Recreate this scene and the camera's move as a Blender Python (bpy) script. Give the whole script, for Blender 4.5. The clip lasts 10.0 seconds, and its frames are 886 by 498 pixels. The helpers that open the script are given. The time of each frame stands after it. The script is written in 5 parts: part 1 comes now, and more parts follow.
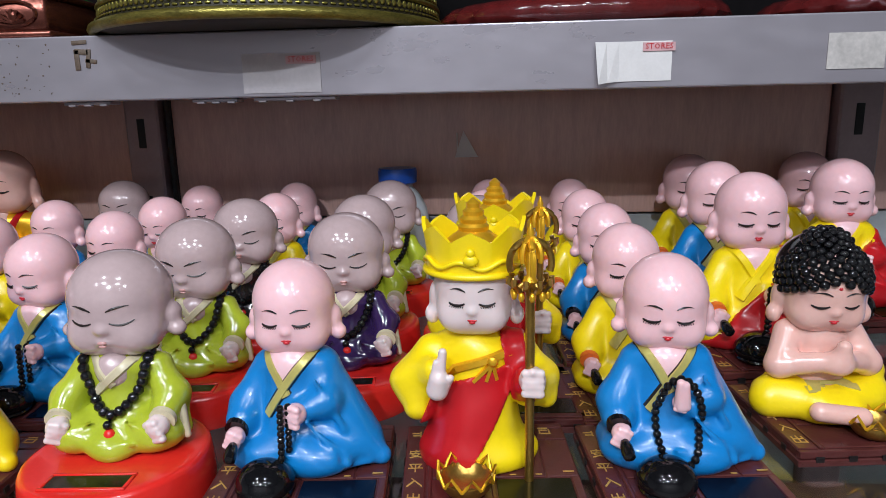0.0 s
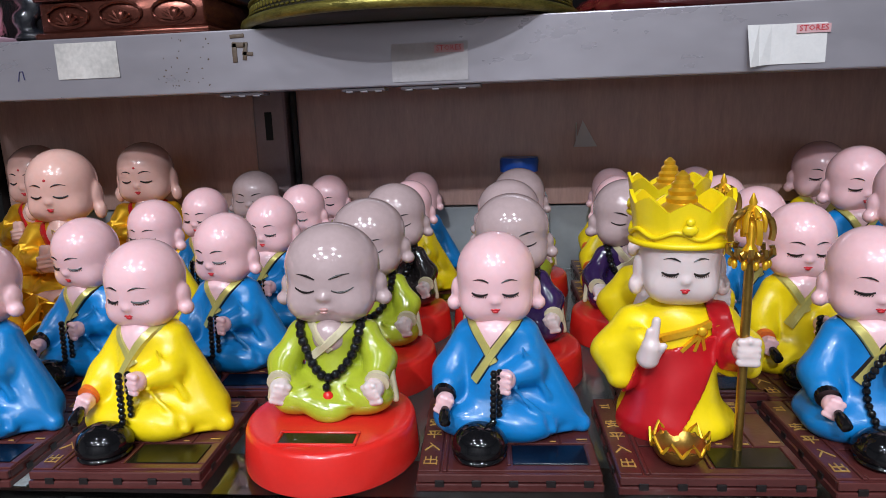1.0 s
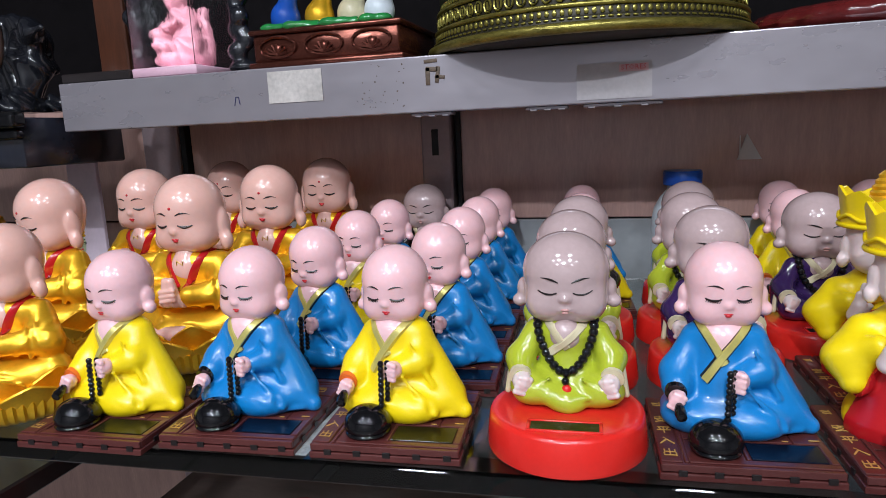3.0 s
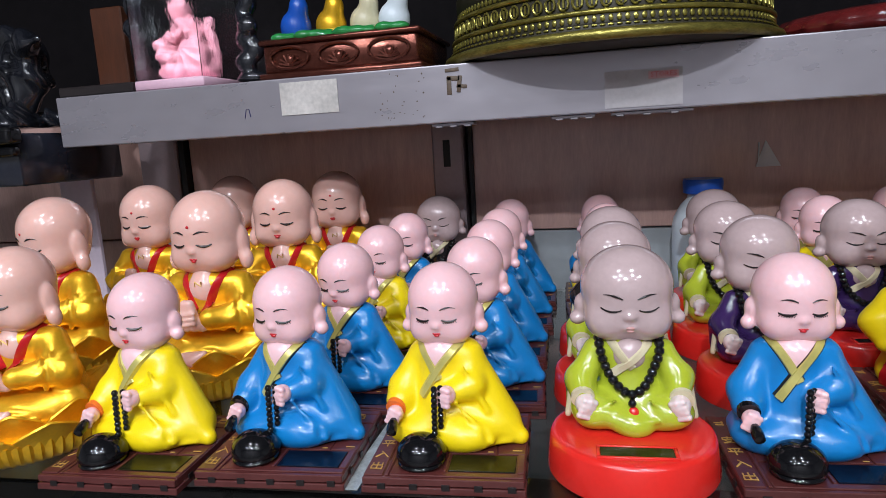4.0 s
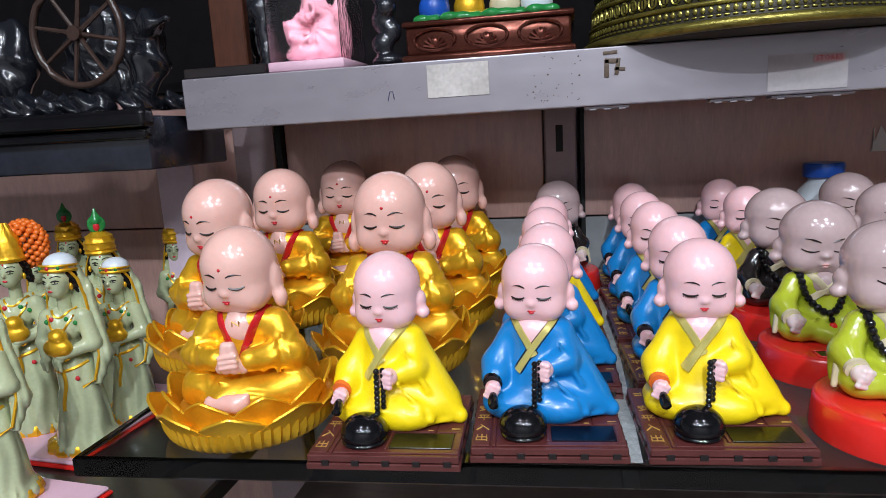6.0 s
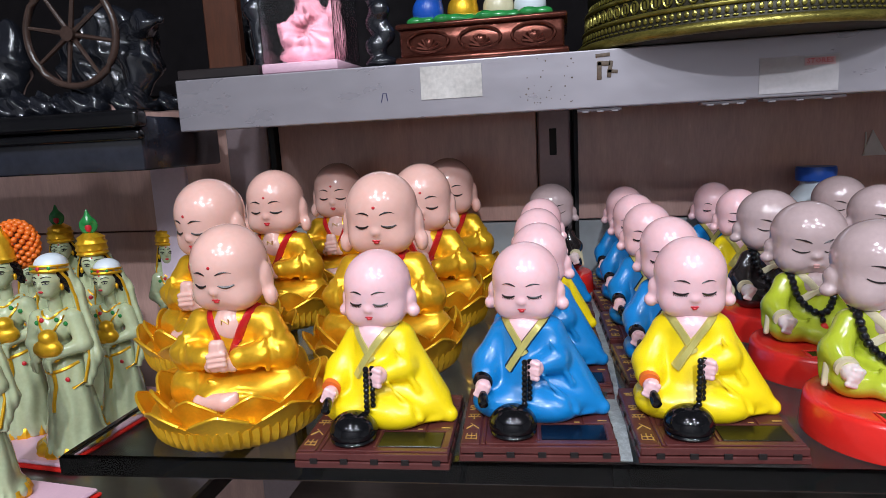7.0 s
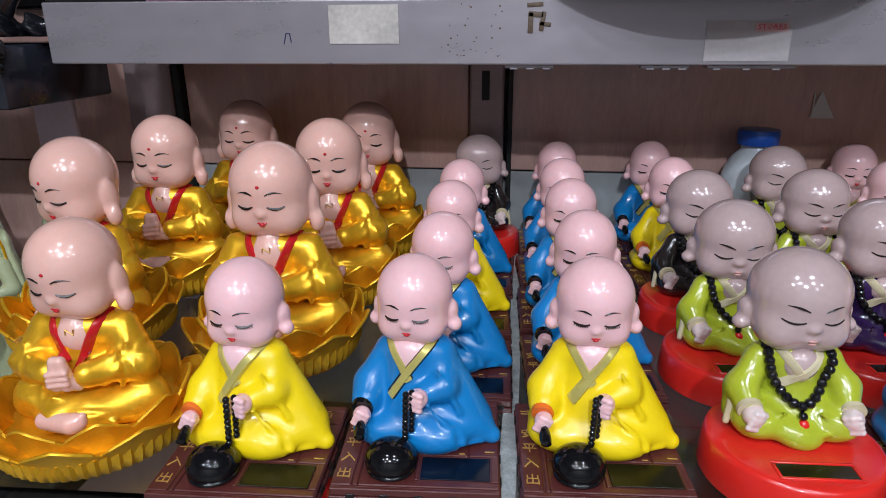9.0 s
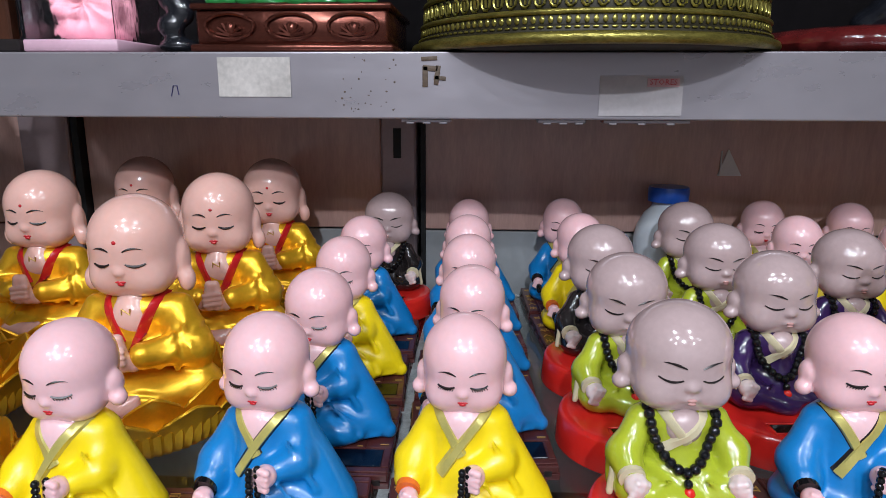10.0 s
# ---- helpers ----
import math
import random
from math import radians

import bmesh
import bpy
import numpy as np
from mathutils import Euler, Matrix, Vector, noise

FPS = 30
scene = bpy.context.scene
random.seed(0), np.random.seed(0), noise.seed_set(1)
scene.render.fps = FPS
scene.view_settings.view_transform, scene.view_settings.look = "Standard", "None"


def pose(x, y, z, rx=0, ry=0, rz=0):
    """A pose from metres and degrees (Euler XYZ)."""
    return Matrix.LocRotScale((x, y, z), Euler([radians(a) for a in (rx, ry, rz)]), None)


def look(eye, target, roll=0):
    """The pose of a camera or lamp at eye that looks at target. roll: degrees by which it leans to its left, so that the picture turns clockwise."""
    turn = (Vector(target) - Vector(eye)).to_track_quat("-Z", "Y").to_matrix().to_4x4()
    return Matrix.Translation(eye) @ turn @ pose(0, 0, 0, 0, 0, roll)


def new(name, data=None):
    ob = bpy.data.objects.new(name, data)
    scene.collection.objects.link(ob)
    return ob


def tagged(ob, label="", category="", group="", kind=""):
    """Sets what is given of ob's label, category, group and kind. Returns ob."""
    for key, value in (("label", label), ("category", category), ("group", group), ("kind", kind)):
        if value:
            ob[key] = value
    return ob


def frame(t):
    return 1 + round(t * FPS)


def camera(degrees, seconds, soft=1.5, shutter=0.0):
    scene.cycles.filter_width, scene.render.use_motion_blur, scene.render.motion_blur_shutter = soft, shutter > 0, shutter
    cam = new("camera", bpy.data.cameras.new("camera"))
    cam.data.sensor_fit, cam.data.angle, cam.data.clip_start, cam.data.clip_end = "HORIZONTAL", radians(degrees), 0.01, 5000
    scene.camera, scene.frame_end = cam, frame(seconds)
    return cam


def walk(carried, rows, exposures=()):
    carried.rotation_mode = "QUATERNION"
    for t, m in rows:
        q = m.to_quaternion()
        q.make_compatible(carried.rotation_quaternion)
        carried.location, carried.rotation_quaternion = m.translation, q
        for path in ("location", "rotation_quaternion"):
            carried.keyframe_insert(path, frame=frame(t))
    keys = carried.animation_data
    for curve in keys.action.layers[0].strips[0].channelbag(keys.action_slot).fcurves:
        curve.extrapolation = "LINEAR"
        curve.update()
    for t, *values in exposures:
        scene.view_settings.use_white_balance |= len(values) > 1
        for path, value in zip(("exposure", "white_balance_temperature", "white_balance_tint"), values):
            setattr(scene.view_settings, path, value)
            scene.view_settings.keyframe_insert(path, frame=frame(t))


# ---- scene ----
cam = camera(68.4, 10.0, soft=0.75)
PATH = [
    (0, (0.031, 0.034, 0.175), (-0.1, 1.985, -0.244), -1.3),
    (0.5, (-0.01, 0.021, 0.162), (-0.221, 1.961, -0.275), -1.1),
    (1, (-0.044, 0.014, 0.165), (-0.313, 1.953, -0.243), -1.9),
    (1.5, (-0.078, -0.001, 0.165), (-0.431, 1.929, -0.226), -2.0),
    (2, (-0.1, -0.013, 0.17), (-0.521, 1.908, -0.194), -2.2),
    (2.5, (-0.115, -0.032, 0.173), (-0.586, 1.877, -0.195), -2.2),
    (2.7, (-0.112, -0.036, 0.171), (-0.617, 1.863, -0.203), -2.4),
    (3.8, (-0.126, -0.022, 0.175), (-0.688, 1.872, -0.139), -2.7),
    (4, (-0.156, -0.024, 0.174), (-0.631, 1.89, -0.16), -3.4),
    (4.5, (-0.224, -0.04, 0.165), (-0.642, 1.88, -0.209), -3.1),
    (5, (-0.27, -0.049, 0.167), (-0.654, 1.876, -0.212), -3.3),
    (5.5, (-0.302, -0.052, 0.171), (-0.707, 1.871, -0.199), -3.4),
    (5.7, (-0.312, -0.056, 0.176), (-0.697, 1.871, -0.194), -3.3),
    (6.8, (-0.314, -0.063, 0.169), (-0.718, 1.867, -0.164), -3.0),
    (7, (-0.31, -0.06, 0.169), (-0.688, 1.875, -0.17), -3.0),
    (7.5, (-0.307, -0.057, 0.17), (-0.628, 1.888, -0.169), -2.7),
    (8, (-0.301, -0.047, 0.189), (-0.564, 1.893, -0.22), -1.3),
    (8.5, (-0.284, -0.025, 0.205), (-0.522, 1.895, -0.303), -2.1),
    (9, (-0.28, 0.007, 0.217), (-0.525, 1.882, -0.434), -0.3),
    (9.5, (-0.267, 0.027, 0.219), (-0.488, 1.91, -0.416), 0.4),
    (10, (-0.235, 0.035, 0.204), (-0.36, 1.978, -0.253), 0.2),
]
walk(cam, [(t, look(eye, target, roll)) for t, eye, target, roll in PATH],
     [(0, -0.08), (1, -0.12), (1.5, -0.02), (2, -0.02), (2.5, -0.04), (4, -0.05), (4.5, -0.1), (5, -0.08), (5.5, 0.05), (7.5, 0.05), (8.5, -0.15), (9, -0.25), (9.5, -0.13), (10, -0.1)])

# ---------------------------------------------------------------- light
world = bpy.data.worlds.new("world")
scene.world = world
world.use_nodes = True
world.node_tree.nodes["Background"].inputs[0].default_value = (0.9, 0.95, 1.0, 1)
world.node_tree.nodes["Background"].inputs[1].default_value = 0.02
scene.view_settings.exposure = 0.0

CEILING = 1.55
FLOOR = -1.15


def ceiling_lamp(x, y, power, size=0.14):
    data = bpy.data.lights.new("ceiling_spot", "AREA")
    data.shape, data.size, data.energy, data.color = "DISK", size if power < 40 else 0.10, power, (0.84, 0.896, 1.0)
    ob = new("ceiling_spot", data)
    ob.matrix_world = pose(x, y, CEILING - 0.03)
    return ob


for lx, ly, lp in ((-0.2, -1.75, 54), (-1.2, -1.3, 11), (-0.6, -1.15, 11), (0.35, -1.15, 11), (1.0, -1.3, 11), (-1.0, -2.1, 8), (0.8, -2.1, 8), (-0.6, -0.55, 7), (0.2, -0.55, 7)):
    ceiling_lamp(lx, ly, lp)


# ---------------------------------------------------------------- materials
def mat(name, color, rough=0.4, metal=0.0, grain=0.0, grain_scale=40.0, bump=0.0, bump_scale=200.0, coat=0.0, spec=0.5, vary=0.0, rough_vary=0.0, stretch=(1, 1, 1), sss=0.0):
    """A surface with colour variation at two scales and fine relief."""
    m = bpy.data.materials.new(name)
    m.use_nodes = True
    nt = m.node_tree
    b = nt.nodes["Principled BSDF"]
    b.inputs["Base Color"].default_value = (*color, 1)
    b.inputs["Roughness"].default_value = rough
    b.inputs["Metallic"].default_value = metal
    b.inputs["Coat Weight"].default_value = coat
    b.inputs["Coat Roughness"].default_value = 0.06
    b.inputs["Specular IOR Level"].default_value = spec
    if sss:
        b.inputs["Subsurface Weight"].default_value = sss
        b.inputs["Subsurface Radius"].default_value = (0.004, 0.002, 0.0015)
        b.inputs["Subsurface Scale"].default_value = 1.0
    tc = nt.nodes.new("ShaderNodeTexCoord")
    mp = nt.nodes.new("ShaderNodeMapping")
    mp.inputs["Scale"].default_value = stretch
    nt.links.new(tc.outputs["Object"], mp.inputs["Vector"])
    if grain or vary:
        n1 = nt.nodes.new("ShaderNodeTexNoise")
        n1.inputs["Scale"].default_value = grain_scale
        n1.inputs["Detail"].default_value = 6
        n2 = nt.nodes.new("ShaderNodeTexNoise")
        n2.inputs["Scale"].default_value = grain_scale * 6.3
        n2.inputs["Detail"].default_value = 4
        nt.links.new(mp.outputs[0], n1.inputs["Vector"])
        nt.links.new(mp.outputs[0], n2.inputs["Vector"])
        mix = nt.nodes.new("ShaderNodeMath")
        mix.operation = "MULTIPLY_ADD"
        mix.inputs[1].default_value = 0.6
        nt.links.new(n1.outputs["Fac"], mix.inputs[0])
        half = nt.nodes.new("ShaderNodeMath")
        half.operation = "MULTIPLY"
        half.inputs[1].default_value = 0.4
        nt.links.new(n2.outputs["Fac"], half.inputs[0])
        nt.links.new(half.outputs[0], mix.inputs[2])
        ramp = nt.nodes.new("ShaderNodeMapRange")
        ramp.inputs["From Min"].default_value, ramp.inputs["From Max"].default_value = 0.3, 0.7
        ramp.inputs["To Min"].default_value, ramp.inputs["To Max"].default_value = 1 - grain, 1 + grain
        nt.links.new(mix.outputs[0], ramp.inputs["Value"])
        last = ramp.outputs[0]
        if vary:
            info = nt.nodes.new("ShaderNodeObjectInfo")
            r2 = nt.nodes.new("ShaderNodeMapRange")
            r2.inputs["To Min"].default_value, r2.inputs["To Max"].default_value = 1 - vary, 1 + vary
            nt.links.new(info.outputs["Random"], r2.inputs["Value"])
            mul = nt.nodes.new("ShaderNodeMath")
            mul.operation = "MULTIPLY"
            nt.links.new(last, mul.inputs[0])
            nt.links.new(r2.outputs[0], mul.inputs[1])
            last = mul.outputs[0]
        col = nt.nodes.new("ShaderNodeVectorMath")
        col.operation = "SCALE"
        col.inputs[0].default_value = color
        nt.links.new(last, col.inputs["Scale"])
        nt.links.new(col.outputs[0], b.inputs["Base Color"])
        if rough_vary:
            rr = nt.nodes.new("ShaderNodeMapRange")
            rr.inputs["From Min"].default_value, rr.inputs["From Max"].default_value = 0.3, 0.7
            rr.inputs["To Min"].default_value, rr.inputs["To Max"].default_value = max(rough - rough_vary, 0.02), rough + rough_vary
            nt.links.new(mix.outputs[0], rr.inputs["Value"])
            nt.links.new(rr.outputs[0], b.inputs["Roughness"])
    if bump:
        nb = nt.nodes.new("ShaderNodeTexNoise")
        nb.inputs["Scale"].default_value = bump_scale
        nb.inputs["Detail"].default_value = 5
        nt.links.new(mp.outputs[0], nb.inputs["Vector"])
        bp = nt.nodes.new("ShaderNodeBump")
        bp.inputs["Strength"].default_value = bump
        bp.inputs["Distance"].default_value = 0.001
        nt.links.new(nb.outputs["Fac"], bp.inputs["Height"])
        nt.links.new(bp.outputs[0], b.inputs["Normal"])
    return m


SKIN = mat("pink_vinyl", (0.86, 0.525, 0.545), 0.22, grain=0.05, grain_scale=60, coat=0.3, sss=0.15, bump=0.05, bump_scale=500)
SKIN_PALE = mat("pale_vinyl", (0.76, 0.62, 0.60), 0.3, grain=0.04, grain_scale=60, coat=0.15, sss=0.15)
SKIN_GREY = mat("grey_pink_glaze", (0.50, 0.37, 0.365), 0.13, grain=0.08, grain_scale=50, coat=0.8, bump=0.06, bump_scale=260)
SKIN_GOLD = mat("peach_vinyl", (0.78, 0.46, 0.39), 0.2, grain=0.05, grain_scale=60, coat=0.4, sss=0.15)
YELLOW = mat("yellow_plastic", (0.86, 0.64, 0.006), 0.33, grain=0.05, grain_scale=70, coat=0.12, bump=0.08, bump_scale=300, vary=0.05)
BLUE = mat("blue_plastic", (0.005, 0.19, 0.50), 0.29, grain=0.08, grain_scale=70, coat=0.2, bump=0.1, bump_scale=300, vary=0.06)
GREEN = mat("lime_glaze", (0.40, 0.46, 0.03), 0.18, grain=0.08, grain_scale=80, coat=0.6, bump=0.1, bump_scale=300)
PURPLE = mat("purple_glaze", (0.035, 0.015, 0.075), 0.15, grain=0.15, grain_scale=80, coat=0.6, bump=0.12, bump_scale=300)
BLACKROBE = mat("black_glaze", (0.018, 0.014, 0.014), 0.16, grain=0.15, grain_scale=80, coat=0.6, bump=0.12, bump_scale=300)
RED = mat("red_plastic", (0.72, 0.022, 0.016), 0.25, grain=0.06, grain_scale=60, coat=0.3, bump=0.05, bump_scale=300)
SASH_RED = mat("crimson_plastic", (0.50, 0.01, 0.015), 0.28, grain=0.06, grain_scale=60, coat=0.2)
GOLD = mat("gold_paint", (0.86, 0.47, 0.022), 0.36, metal=0.62, grain=0.12, grain_scale=90, bump=0.15, bump_scale=160, coat=0.12, rough_vary=0.06)
GOLD_DARK = mat("antique_gold", (0.42, 0.25, 0.055), 0.3, metal=0.9, grain=0.25, grain_scale=160, bump=0.2, bump_scale=300)
OLIVE_GOLD = mat("pale_gold_trim", (0.57, 0.50, 0.15), 0.32, metal=0.35, grain=0.1, grain_scale=120)
CREAM = mat("cream_trim", (0.62, 0.55, 0.36), 0.3, grain=0.08, grain_scale=120, coat=0.3)
BLACK = mat("black_gloss", (0.005, 0.005, 0.006), 0.09, grain=0.2, grain_scale=60)
INK = mat("black_line_and_notch_shade", (0.012, 0.008, 0.008), 0.35)
LIP = mat("red_paint", (0.55, 0.02, 0.03), 0.3)
LIP_SOFT = mat("rose_paint", (0.56, 0.30, 0.28), 0.22)
BROWN = mat("brown_plastic_plate", (0.085, 0.020, 0.018), 0.34, grain=0.16, grain_scale=90, coat=0.2, bump=0.15, bump_scale=400, vary=0.1, rough_vary=0.08)
PANEL = mat("solar_cell_dark", (0.012, 0.011, 0.004), 0.18, grain=0.2, grain_scale=200, spec=0.18, vary=0.35)
PANEL_BLUE = mat("solar_cell_blue", (0.003, 0.006, 0.016), 0.18, grain=0.2, grain_scale=200, spec=0.18)
GILT = mat("gilt_lettering", (0.60, 0.37, 0.10), 0.4, metal=0.4, grain=0.3, grain_scale=400)
ORANGE = mat("orange_paint", (0.8, 0.17, 0.02), 0.35, grain=0.1, grain_scale=100)


# ---------------------------------------------------------------- sculpting tools (millimetres)
def ell(c, r):
    c, r = np.array(c, float), np.array(r, float)

    def f(p):
        q = (p - c) / r
        k0 = np.sqrt((q * q).sum(-1)) + 1e-9
        k1 = np.sqrt(((q / r) ** 2).sum(-1)) + 1e-9
        return k0 * (k0 - 1) / k1
    return f


def limb(a, b, ra, rb):
    a, b = np.array(a, float), np.array(b, float)
    ab = b - a
    l2 = float((ab * ab).sum())

    def f(p):
        t = np.clip(((p - a) @ ab) / l2, 0, 1)
        d = p - (a + t[..., None] * ab)
        return np.sqrt((d * d).sum(-1)) - (ra + (rb - ra) * t)
    return f


def blend(k, *fs):
    def f(p):
        d = fs[0](p)
        for g in fs[1:]:
            e = g(p)
            h = np.clip(0.5 + 0.5 * (e - d) / k, 0, 1)
            d = e * (1 - h) + d * h - k * h * (1 - h)
        return d
    return f


def carve(k, f, *gs):
    """Smooth grooves cut into f."""
    def c(p):
        d = f(p)
        for g in gs:
            e = -g(p)
            h = np.clip(0.5 - 0.5 * (e - d) / k, 0, 1)
            d = e * (1 - h) + d * h + k * h * (1 - h)
        return d
    return c


def above(f, z0):
    return lambda p: np.maximum(f(p), z0 - p[..., 2])


def folded(f, folds):
    """Cloth folds: waves (direction, wavelength, height, phase)."""
    def g(p):
        d = f(p)
        for k, w, a, ph in folds:
            d = d + a * np.sin((p @ np.array(k, float)) * (2 * math.pi / w) + ph + 0.8 * np.sin(p[..., 2] * 0.11 + ph))
        return d
    return g


def creased(f, creases):
    """Crisp cloth creases fanning from a point: (centre, spokes, height, phase), fading with depth behind."""
    def g(p):
        d = f(p)
        for (cx, cz), n, a, ph, reach in creases:
            dx, dz = p[..., 0] - cx, p[..., 2] - cz
            r = np.sqrt(dx * dx + dz * dz)
            w = np.exp(-(r / reach) ** 2) * np.clip(r / 5, 0, 1)
            d = d + a * w * (np.abs(np.sin(np.arctan2(dz, dx) * n + ph + r * 0.03)) - 0.6)
        return d
    return g


def surface(f, lo, hi, h):
    """A smooth quad mesh of f = 0 inside the box lo..hi."""
    ax = [np.arange(lo[i] - h, hi[i] + 2 * h, h) for i in range(3)]
    g = np.stack(np.meshgrid(*ax, indexing="ij"), -1)
    v = f(g)
    s = v < 0
    shape = tuple(n - 1 for n in v.shape)
    acc, cnt = np.zeros(shape + (3,)), np.zeros(shape)
    for axis in range(3):
        o1, o2 = [i for i in range(3) if i != axis]
        for d1 in (0, 1):
            for d2 in (0, 1):
                sl0, sl1 = [None] * 3, [None] * 3
                for o, d in ((o1, d1), (o2, d2)):
                    sl0[o] = sl1[o] = slice(d, d + shape[o])
                sl0[axis], sl1[axis] = slice(0, shape[axis]), slice(1, shape[axis] + 1)
                sl0, sl1 = tuple(sl0), tuple(sl1)
                a, b = v[sl0], v[sl1]
                cross = s[sl0] != s[sl1]
                t = np.where(cross, a / np.where(cross, a - b, 1), 0)
                acc += np.where(cross[..., None], g[sl0] + t[..., None] * (g[sl1] - g[sl0]), 0)
                cnt += cross
    used = cnt > 0
    index = -np.ones(shape, int)
    index[used] = np.arange(used.sum())
    pts = acc[used] / cnt[used][:, None]
    quads = []
    for axis in range(3):
        o1, o2 = (axis + 1) % 3, (axis + 2) % 3
        sl0, sl1 = [slice(1, -1)] * 3, [slice(1, -1)] * 3
        sl0[axis], sl1[axis] = slice(0, shape[axis]), slice(1, shape[axis] + 1)
        a, b = s[tuple(sl0)], s[tuple(sl1)]
        where = np.argwhere(a != b)
        flip = b[tuple(where.T)]
        base = where.copy()
        base[:, o1] += 1
        base[:, o2] += 1
        corner = []
        for d1, d2 in ((-1, -1), (0, -1), (0, 0), (-1, 0)):
            c = base.copy()
            c[:, o1] += d1
            c[:, o2] += d2
            corner.append(index[tuple(c.T)])
        q = np.stack(corner, 1)
        q[flip] = q[flip][:, ::-1]
        quads.append(q)
    quads = np.concatenate(quads)
    e = 0.05
    for _ in range(2):
        grad = np.stack([(f(pts + e * np.eye(3)[i]) - f(pts - e * np.eye(3)[i])) / (2 * e) for i in range(3)], -1)
        step = f(pts)[:, None] * grad / ((grad * grad).sum(-1) + 1e-6)[:, None]
        pts = pts - np.clip(step, -0.6 * h, 0.6 * h)
    return pts, quads


def drop_on(f, x, z, start=-60.0, stop=4.0):
    """The y at which a ray from the front meets f."""
    y = start
    for _ in range(90):
        d = float(f(np.array([[x, y, z]]))[0])
        if d < 0.02 or y > stop:
            break
        y += max(d * 0.7, 0.02)
    return y


class Sculpt:
    def __init__(self):
        self.v, self.f, self.m, self.mats, self.n = [], [], [], [], 0

    def slot(self, material):
        if material not in self.mats:
            self.mats.append(material)
        return self.mats.index(material)

    def raw(self, pts, faces, material, xf=None):
        pts = np.array(pts, float)
        if xf is not None:
            a = np.array(xf)
            pts = pts @ a[:3, :3].T + a[:3, 3]
        k = self.slot(material)
        self.v.append(pts)
        for q in faces:
            self.f.append([int(i) + self.n for i in q])
            self.m.append(k)
        self.n += len(pts)

    def field(self, f, lo, hi, h, material, xf=None):
        pts, quads = surface(f, lo, hi, h)
        self.raw(pts, quads, material, xf)

    def tube(self, pts, r, material, sides=6, xf=None, closed=False, flat=1.0):
        pts = [Vector(p) for p in pts]
        n, out, faces = len(pts), [], []
        for i, p in enumerate(pts):
            if closed:
                d = pts[(i + 1) % n] - pts[i - 1]
            else:
                d = pts[min(i + 1, n - 1)] - pts[max(i - 1, 0)]
            d.normalize()
            ref = Vector((0, 0, 1)) if abs(d.z) < 0.8 else Vector((0, 1, 0))
            u = d.cross(ref).normalized()
            w = d.cross(u)
            rad = r(i / max(n - 1, 1)) if callable(r) else r
            for k in range(sides):
                a = 2 * math.pi * k / sides
                out.append(p + (u * math.cos(a) + w * math.sin(a) * flat) * rad)
        for i in range(n if closed else n - 1):
            for k in range(sides):
                j, l = (i + 1) % n, (k + 1) % sides
                faces.append((i * sides + k, j * sides + k, j * sides + l, i * sides + l))
        if not closed:
            faces.append(tuple(range(sides)))
            faces.append(tuple(range((n - 1) * sides, n * sides))[::-1])
        self.raw([tuple(p) for p in out], faces, material, xf)

    def ball(self, c, r, material, seg=10, rings=6, xf=None):
        r = (r, r, r) if not isinstance(r, (tuple, list)) else r
        out, faces = [(c[0], c[1], c[2] - r[2])], []
        for i in range(1, rings):
            th = math.pi * i / rings - math.pi / 2
            for k in range(seg):
                a = 2 * math.pi * k / seg
                out.append((c[0] + r[0] * math.cos(th) * math.cos(a), c[1] + r[1] * math.cos(th) * math.sin(a), c[2] + r[2] * math.sin(th)))
        out.append((c[0], c[1], c[2] + r[2]))
        for k in range(seg):
            faces.append((0, 1 + (k + 1) % seg, 1 + k))
            last = 1 + (rings - 2) * seg
            faces.append((len(out) - 1, last + k, last + (k + 1) % seg))
        for i in range(rings - 2):
            for k in range(seg):
                a, b = 1 + i * seg, 1 + (i + 1) * seg
                faces.append((a + k, a + (k + 1) % seg, b + (k + 1) % seg, b + k))
        self.raw(out, faces, material, xf)

    def lathe(self, profile, material, n=48, c=(0, 0), wave=None, xf=None, close=False):
        out, faces = [], []
        for i, (r, z) in enumerate(profile):
            for k in range(n):
                a = 2 * math.pi * k / n
                dr, dz = wave(a, i) if wave else (0, 0)
                out.append((c[0] + (r + dr) * math.cos(a), c[1] + (r + dr) * math.sin(a), z + dz))
        for i in range(len(profile) - 1):
            for k in range(n):
                l = (k + 1) % n
                faces.append((i * n + k, i * n + l, (i + 1) * n + l, (i + 1) * n + k))
        if not close:
            faces.append(tuple(range(n))[::-1])
            faces.append(tuple(range((len(profile) - 1) * n, len(profile) * n)))
        self.raw(out, faces, material, xf)

    def box(self, x0, x1, y0, y1, z0, z1, material, bevel=0.6, xf=None, seg=1):
        bm = bmesh.new()
        bmesh.ops.create_cube(bm, size=1)
        for v in bm.verts:
            v.co = ((x0 + x1) / 2 + v.co.x * (x1 - x0), (y0 + y1) / 2 + v.co.y * (y1 - y0), (z0 + z1) / 2 + v.co.z * (z1 - z0))
        if bevel:
            bmesh.ops.bevel(bm, geom=bm.edges[:], offset=bevel, segments=seg, profile=0.5, affect="EDGES", clamp_overlap=True)
        bm.verts.index_update()
        self.raw([tuple(v.co) for v in bm.verts], [[v.index for v in f.verts] for f in bm.faces], material, xf)
        bm.free()

